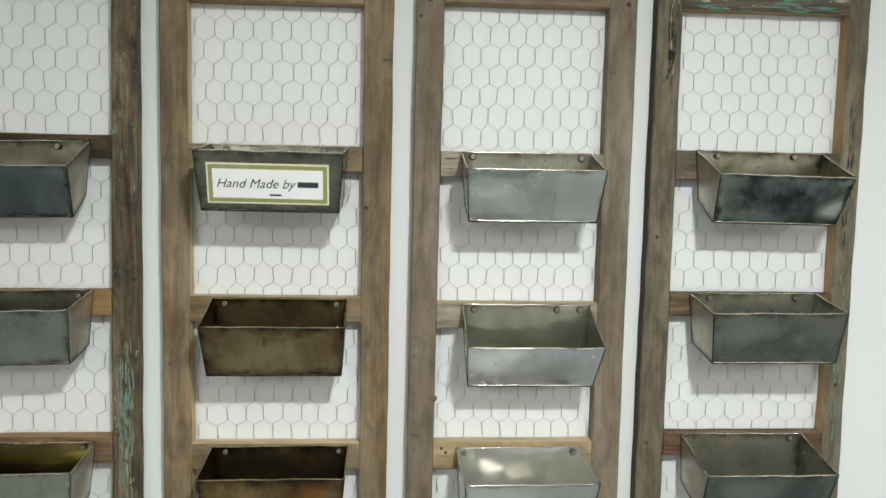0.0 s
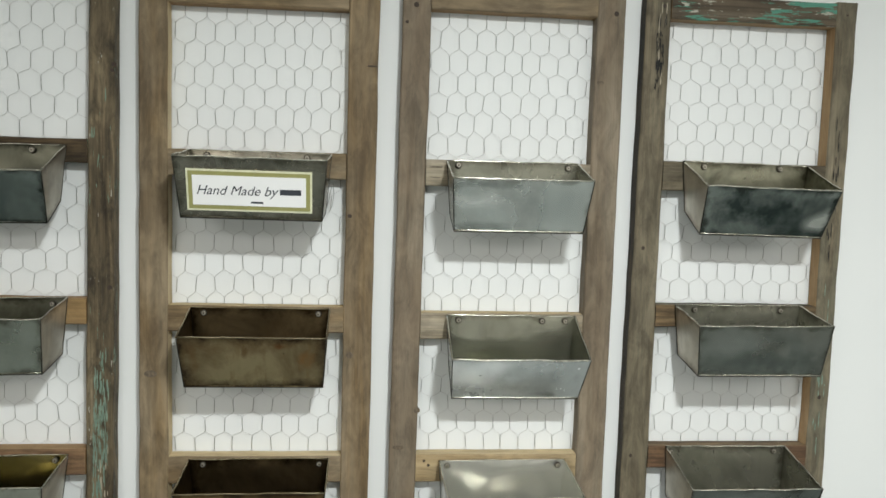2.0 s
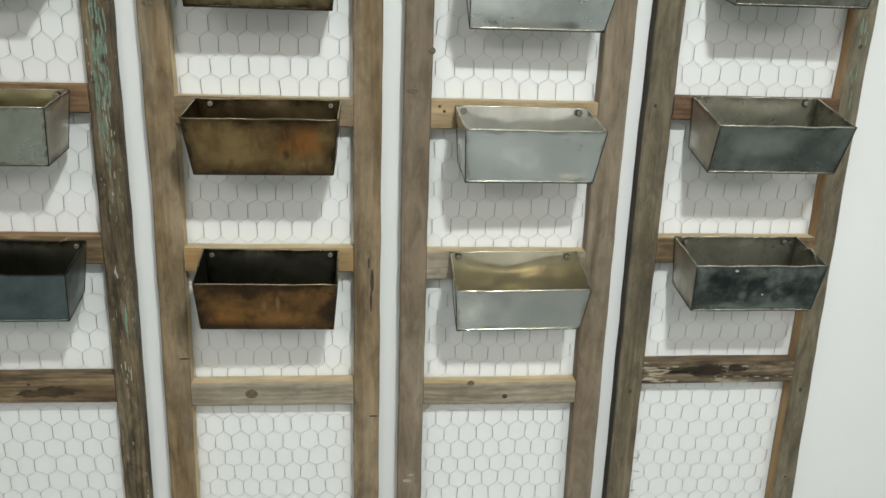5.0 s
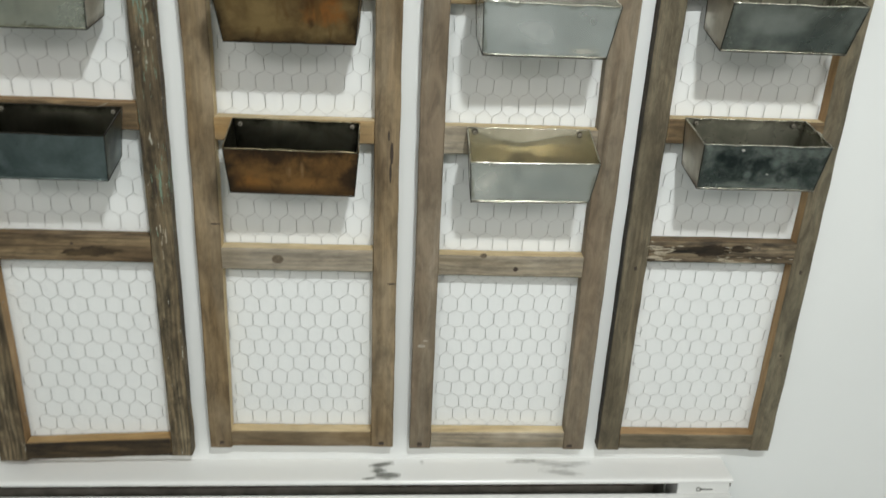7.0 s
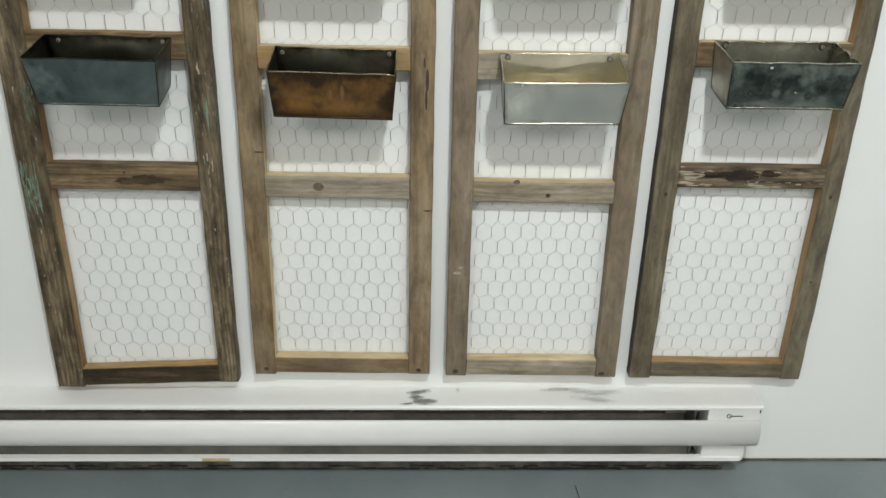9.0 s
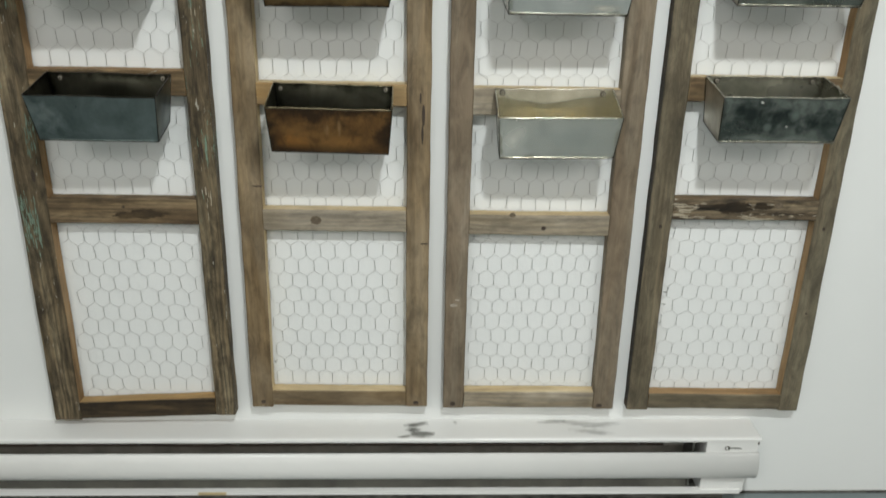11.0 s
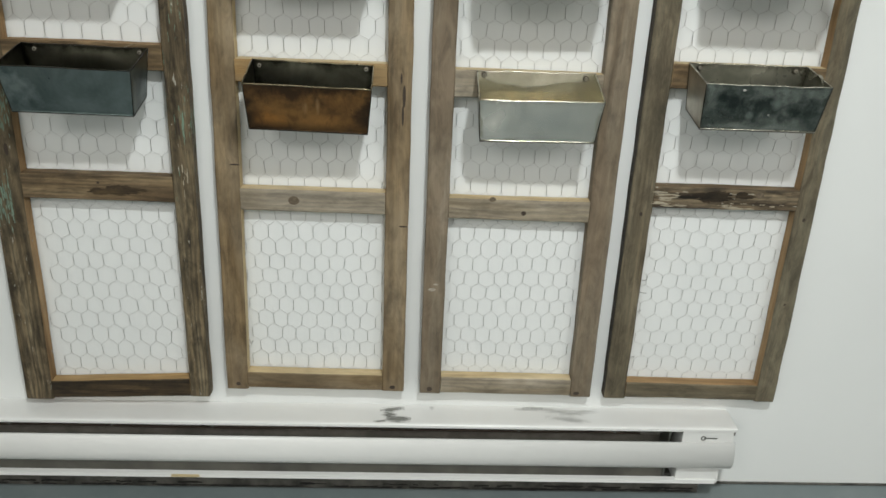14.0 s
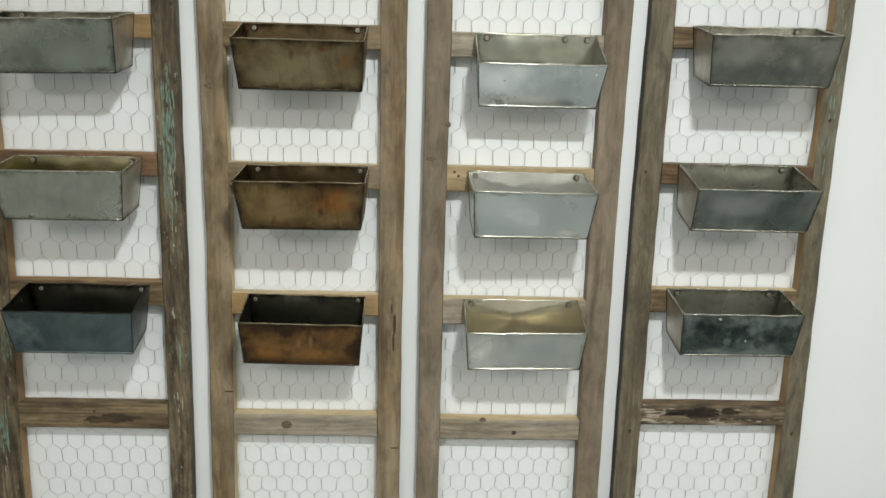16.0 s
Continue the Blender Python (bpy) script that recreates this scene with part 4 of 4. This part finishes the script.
def patch(bm, a, b, c, d, nu, nv, dent, seed, index=0, bow=0.0):
    """A sheet between four corners a b (top) and d c (bottom), dented inwards and outwards."""
    a, b, c, d = (Vector(p) for p in (a, b, c, d))
    nrm = (b - a).cross(d - a).normalized()
    grid = []
    for j in range(nv + 1):
        v = j / nv
        row = []
        for i in range(nu + 1):
            u = i / nu
            p = a.lerp(b, u).lerp(d.lerp(c, u), v)
            k = 4 * u * (1 - u) * 4 * v * (1 - v)
            p = p + nrm * dent * k * (noise.noise((p.x * 11 + seed, p.y * 11, p.z * 14 + seed * 0.7)) * 1.2 + 0.42 * noise.noise((p.x * 30 + seed, p.y * 30, p.z * 30)))
            row.append(bm.verts.new(p + nrm * bow * 16 * u * (1 - u) * v * (1 - v)))
        grid.append(row)
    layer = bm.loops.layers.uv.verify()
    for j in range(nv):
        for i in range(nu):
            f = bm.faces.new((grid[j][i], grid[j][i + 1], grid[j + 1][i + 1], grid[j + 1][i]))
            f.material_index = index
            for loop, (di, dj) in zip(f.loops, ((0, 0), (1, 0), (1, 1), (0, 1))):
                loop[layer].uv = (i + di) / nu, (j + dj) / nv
    return grid


def baking_pan(x, y, z, tilt, roll, yaw, w1, w2, d1, d2, h, mat, label, screws, seed, dent=0.0028):
    root = new("loaf_pan")
    root.matrix_basis = LEAN @ Matrix.Translation((x, y, z + Z0))
    tagged(root, label, "loaf pan", "old loaf pans screwed to the panels")
    rot = pose(0, 0, 0, 0, 0, yaw) @ pose(0, 0, 0, 0, roll, 0) @ pose(0, 0, 0, tilt, 0, 0)
    m = (d1 - d2) / 2
    L = lambda *p: rot @ Vector(p)
    btl, btr, ftl, ftr = L(-w1 / 2, 0, 0), L(w1 / 2, 0, 0), L(-w1 / 2, -d1, 0), L(w1 / 2, -d1, 0)
    fbl, fbr = L(-w2 / 2, -d1 + m, -h), L(w2 / 2, -d1 + m, -h)
    bbl, bbr = L(-w2 / 2, -m, -h), L(w2 / 2, -m, -h)
    for p in (bbl, bbr):
        p.y = min(p.y, 0.0005)
    bm = bmesh.new()
    outer = (btl, btr, ftl, ftr, fbl, fbr, bbl, bbr)
    mid = sum(outer, Vector()) / 8
    t = 0.0012

    def inwards(p, bottom):
        return p + Vector((math.copysign(t, mid.x - p.x), math.copysign(t, mid.y - p.y), t if bottom else 0.0))

    if isinstance(mat, tuple) and mat[0] in PALE:
        dent = 0.0019
    shape = random.Random(int(seed * 10))
    bows = shape.uniform(-0.004, 0.003), shape.uniform(0.0025, 0.005) if inside_of(mat) in SHINY else shape.uniform(-0.001, 0.002)
    inner = [inwards(p, k > 3) for k, p in enumerate(outer)]
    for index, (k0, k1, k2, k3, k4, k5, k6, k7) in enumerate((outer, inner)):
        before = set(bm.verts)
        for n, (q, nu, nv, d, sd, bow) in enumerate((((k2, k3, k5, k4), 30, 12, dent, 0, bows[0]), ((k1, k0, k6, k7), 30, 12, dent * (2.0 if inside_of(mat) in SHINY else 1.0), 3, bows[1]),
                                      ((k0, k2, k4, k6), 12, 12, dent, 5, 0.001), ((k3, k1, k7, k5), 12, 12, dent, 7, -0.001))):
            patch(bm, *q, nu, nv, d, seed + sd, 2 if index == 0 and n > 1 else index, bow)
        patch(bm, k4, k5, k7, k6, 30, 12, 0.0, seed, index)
        bmesh.ops.remove_doubles(bm, verts=[v for v in bm.verts if v not in before], dist=0.00015)
    bm.verts.index_update()
    lip = [e for e in bm.edges if e.is_boundary]
    inside_lip = list({v for e in lip if e.link_faces[0].material_index == 1 for v in e.verts})
    for e in lip:
        if e.link_faces[0].material_index != 1:
            a, b = e.verts
            c, d = (min(inside_lip, key=lambda v: (v.co - w.co).length) for w in (b, a))
            if len({a.index, b.index, c.index, d.index}) == 4:
                bm.faces.new((a, b, c, d))
    bm.normal_update()
    for e in bm.edges:
        if len(e.link_faces) == 2 and e.link_faces[0].normal.angle(e.link_faces[1].normal, 0) > 0.6:
            e.smooth = False
    bm.normal_update()
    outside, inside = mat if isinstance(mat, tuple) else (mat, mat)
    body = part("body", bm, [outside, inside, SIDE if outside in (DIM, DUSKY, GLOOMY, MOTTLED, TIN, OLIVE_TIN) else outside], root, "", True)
    # rolled rim
    rng = random.Random(seed * 7 + 1)
    ring = []
    for a, b in ((btl, btr), (btr, ftr), (ftr, ftl), (ftl, btl)):
        for k in range(16):
            p = a.lerp(b, k / 16)
            ring.append(p + Vector((0, 0.0006 * noise.noise((p.x * 30, seed, 2.0)), 0.0016 * noise.noise((p.x * 26, p.y * 26, seed * 1.7)))))
    bm = bmesh.new()
    tube(bm, ring, 0.0014, 7, True)
    part("rim", bm, RIM if outside in (RUSTY, RUSTIER, BROWNED) else SEAM if outside is BLUED else BRIGHT_RIM, root, "rolled rim", True)
    # folded seams down the corners and round the foot
    bm = bmesh.new()
    for a, b in ((ftl, fbl), (ftr, fbr), (btl, bbl), (btr, bbr), (fbl, fbr), (fbl, bbl), (fbr, bbr)):
        tube(bm, [a.lerp(b, k / 5) for k in range(6)], 0.0009, 6)
    part("seam", bm, SEAM, root, "folded seams", True)
    bm = bmesh.new()
    lift = (ftl - fbl).normalized() * 0.0022 + Vector((0, -0.0006, 0))
    tube(bm, [fbl.lerp(fbr, k / 12) + lift + Vector((0, 0, 0.0005 * noise.noise((k * 0.8, seed, 4.0)))) for k in range(13)], 0.0012, 6)
    part("hem", bm, BRIGHT_RIM if outside in PALE + (DIM, DUSKY, MOTTLED) else outside, root, "rolled bottom hem", True)
    for sx in screws:
        bm = bmesh.new()
        sy = -0.0042
        disc(bm, (sx - x, sy, -0.008), 0.0058, 0.0016, 14)
        disc(bm, (sx - x, sy - 0.0014, -0.008), 0.0040, 0.0022, 12, 1.0, 1)
        disc(bm, (sx - x, sy - 0.0034, -0.008), 0.0019, 0.0006, 8, 1.0, 0)
        part("screw", bm, [SCREW, SCREW_TIP], root, "dark washer-head screw")
    return root, (ftl, ftr, fbl, fbr)


GREY_PAN = "dull grey tin loaf pan on a wooden crossbar"
PANS = [
    (-0.672, -0.004, 1.562, 22.0, -1.0, 0.8, 0.240, 0.218, 0.117, 0.090, 0.095, (GLOOMY, SHADE_IN), "dark grey tin loaf pan tilted forward on a crossbar", (-0.765, -0.604)),
    (-0.673, -0.004, 1.306, 8.6, -1.2, 0.7, 0.240, 0.218, 0.116, 0.089, 0.096, (TIN, DIM_IN), GREY_PAN, (-0.757, -0.575)),
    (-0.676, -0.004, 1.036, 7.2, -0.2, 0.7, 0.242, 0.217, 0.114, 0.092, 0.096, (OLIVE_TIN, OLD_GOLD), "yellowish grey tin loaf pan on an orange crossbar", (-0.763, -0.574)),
    (-0.676, -0.006, 0.777, 10.0, 1.0, 2.5, 0.238, 0.220, 0.120, 0.104, 0.093, (BLUED, SHADE_IN), "dark slate-blue tin loaf pan on a crossbar", (-0.770, -0.570)),
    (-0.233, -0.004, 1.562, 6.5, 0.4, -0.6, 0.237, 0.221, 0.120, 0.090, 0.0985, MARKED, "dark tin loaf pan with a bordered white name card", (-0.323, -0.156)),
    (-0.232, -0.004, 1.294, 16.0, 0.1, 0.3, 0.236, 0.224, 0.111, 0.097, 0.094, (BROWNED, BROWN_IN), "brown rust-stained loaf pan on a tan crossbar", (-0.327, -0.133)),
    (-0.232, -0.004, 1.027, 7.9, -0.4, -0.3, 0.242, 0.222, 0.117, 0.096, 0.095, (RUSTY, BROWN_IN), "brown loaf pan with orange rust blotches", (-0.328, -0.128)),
    (-0.237, -0.004, 0.761, 11.3, 1.5, 2.2, 0.236, 0.224, 0.118, 0.099, 0.096, (RUSTIER, SHADE_IN), "heavily rusted orange-brown loaf pan", (-0.341, -0.133)),
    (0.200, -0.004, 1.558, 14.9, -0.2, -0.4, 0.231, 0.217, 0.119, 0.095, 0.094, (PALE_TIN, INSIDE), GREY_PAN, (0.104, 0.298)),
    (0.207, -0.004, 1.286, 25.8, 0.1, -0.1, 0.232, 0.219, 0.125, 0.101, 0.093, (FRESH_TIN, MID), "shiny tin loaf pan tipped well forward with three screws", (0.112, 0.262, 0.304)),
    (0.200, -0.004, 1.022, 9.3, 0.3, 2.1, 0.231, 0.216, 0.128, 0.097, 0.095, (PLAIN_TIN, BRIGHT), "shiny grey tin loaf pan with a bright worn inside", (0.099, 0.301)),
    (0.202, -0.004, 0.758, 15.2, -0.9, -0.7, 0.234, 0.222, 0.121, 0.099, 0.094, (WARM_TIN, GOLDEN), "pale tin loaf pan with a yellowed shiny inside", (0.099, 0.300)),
    (0.626, -0.004, 1.568, 21.1, 0.7, -0.2, 0.234, 0.218, 0.120, 0.104, 0.092, (DUSKY, DIM_IN), "dark grey tin loaf pan with a bright reflection coloured into one corner", (0.546, 0.688)),
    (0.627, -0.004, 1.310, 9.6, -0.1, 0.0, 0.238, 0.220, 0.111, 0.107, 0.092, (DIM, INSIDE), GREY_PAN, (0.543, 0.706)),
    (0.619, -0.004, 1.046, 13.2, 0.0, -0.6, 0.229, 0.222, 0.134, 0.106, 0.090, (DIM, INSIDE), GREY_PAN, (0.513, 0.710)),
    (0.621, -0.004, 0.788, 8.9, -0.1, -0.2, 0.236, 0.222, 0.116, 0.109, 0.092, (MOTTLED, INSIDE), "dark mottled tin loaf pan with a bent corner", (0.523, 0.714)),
]
MADE = [baking_pan(*p, seed=3.7 * n + 1) for n, p in enumerate(PANS)]


# ---- name card on the second panel's upper pan ----
def name_card(root, corners):
    tl, tr, bl, br = corners
    u = (tr - tl).normalized()
    mid_t, mid_b = (tl + tr) / 2, (bl + br) / 2
    v = (mid_t - mid_b).normalized()
    n = u.cross(v)
    c = (mid_t + mid_b) / 2 - v * 0.0028
    m = Matrix((u, v, n)).transposed().to_4x4()
    m.translation = c + n * 0.0012 - u * 0.0015
    w, h = 0.0970, 0.0335

    def sheet(name, hw, hh, z0, z1, mat, label="", parent=None):
        bm = bmesh.new()
        box(bm, -hw, hw, -hh, hh, z0, z1)
        return part(name, bm, mat, parent or root, label)

    card = sheet("name_card", w, h, 0.0, 0.0016, PALE_LINE, "white card in an olive-gold border")
    card.matrix_local = m
    sheet("border", w - 0.003, h - 0.003, 0.0016, 0.0022, OLIVE, "olive-gold border", card)
    sheet("card_face", w - 0.0095, h - 0.0095, 0.0022, 0.0030, CARD, "white card face", card)
    data = bpy.data.curves.new("writing", "FONT")
    data.body, data.size, data.shear, data.extrude = "Hand Made by", 0.0212, 0.34, 0.0001
    text = new("writing_curve", data)
    me = bpy.data.meshes.new_from_object(text.evaluated_get(bpy.context.evaluated_depsgraph_get()))
    bpy.data.objects.remove(text)
    me.name = "writing"
    me.materials.clear()
    me.materials.append(INK)
    words = new("writing", me)
    words.parent = card
    words.matrix_local = pose(-0.0825, -0.0065, 0.0032)
    words["label"] = "dark italic writing"
    for x0, x1, y0, y1 in ((0.047, 0.080, -0.0045, 0.0045), (0.002, 0.021, -0.0195, -0.0165)):
        bm = bmesh.new()
        box(bm, x0, x1, y0, y1, 0.003, 0.0033)
        part("writing_bar", bm, INK, card)


name_card(*MADE[4])


# ---- loose wire ends and small marks ----
def loose_wire(root, pts):
    bm = bmesh.new()
    tube(bm, [(x, y, z + Z0) for x, y, z in pts], 0.0006, 5)
    part("loose_wire", bm, WIRE, root, "bent loose end of wire", True)


loose_wire(ROOTS["two"], [(-0.112, 0.004, 1.512), (-0.110, -0.004, 1.495), (-0.112, -0.006, 1.475), (-0.117, -0.005, 1.464), (-0.121, -0.004, 1.472), (-0.117, -0.002, 1.49)])
loose_wire(ROOTS["two"], [(-0.114, 0.003, 1.508), (-0.118, -0.003, 1.488), (-0.123, -0.004, 1.470)])
rng = random.Random(77)
for key, x, zs in (("four", 0.483, (0.10, 0.22, 0.27, 0.30)), ("two", -0.403, (0.12, 0.33)), ("one", -0.858, (0.08, 0.35))):
    for z in zs:
        loose_wire(ROOTS[key], [(x, 0.022, z), (x + 0.006, 0.012, z + rng.uniform(-0.008, 0.012)), (x + rng.uniform(0.003, 0.012), 0.006, z + rng.uniform(0.004, 0.02))])

for key, x, z, r, squash in (("three", 0.012, 0.272, 0.010, 0.45), ("three", 0.020, 0.285, 0.006, 0.4)):
    bm = bmesh.new()
    disc(bm, (x, 0.0003, z + Z0), r, 0.0006, 14, squash)
    part("pale_smudge", bm, SMUDGE, ROOTS[key])

for x, z, r in ((-0.045, -0.010, 0.0032), (0.012, -0.058, 0.0018)):
    root, (tl, tr, bl, br) = MADE[15]
    face = (tr - tl).normalized().cross((bl - tl).normalized())
    p = (tl + tr) / 2 + (tr - tl).normalized() * x + ((bl + br) / 2 - (tl + tr) / 2).normalized() * -z
    bm = bmesh.new()
    disc(bm, p - face * 0.0004 if face.y > 0 else p + face * 0.0004, r, 0.0012, 9, 0.6)
    part("chip", bm, CHIP, root, "bare bright chip")


def bent_strip(root, pts, width, label):
    """A narrow torn strip of sheet, curled along pts."""
    bm = bmesh.new()
    rows = []
    for k, p in enumerate(pts):
        w = width * (1 - 0.35 * k / len(pts))
        p = Vector(p)
        rows.append([bm.verts.new(p + o) for o in (Vector((0, -w / 2, 0)), Vector((0, w / 2, 0)), Vector((0.0011, w / 2, 0.0011)), Vector((0.0011, -w / 2, 0.0011)))])
    for A, B in zip(rows, rows[1:]):
        for k in range(4):
            bm.faces.new((A[k], A[(k + 1) % 4], B[(k + 1) % 4], B[k]))
    bm.faces.new(rows[0][::-1])
    bm.faces.new(rows[-1])
    bmesh.ops.recalc_face_normals(bm, faces=bm.faces)
    part("bent_strip", bm, BRIGHT_RIM, root, label)


bent_strip(MADE[15][0], [(0.113, -0.040, -0.012), (0.114, -0.052, -0.006), (0.113, -0.066, -0.004), (0.111, -0.080, -0.008), (0.109, -0.090, -0.016)], 0.010, "torn bright strip of the bent rim")
bent_strip(MADE[3][0], [(0.078, -0.006, 0.000), (0.088, -0.008, 0.004), (0.097, -0.009, 0.008), (0.104, -0.008, 0.013)], 0.004, "curled end of the rim wire")
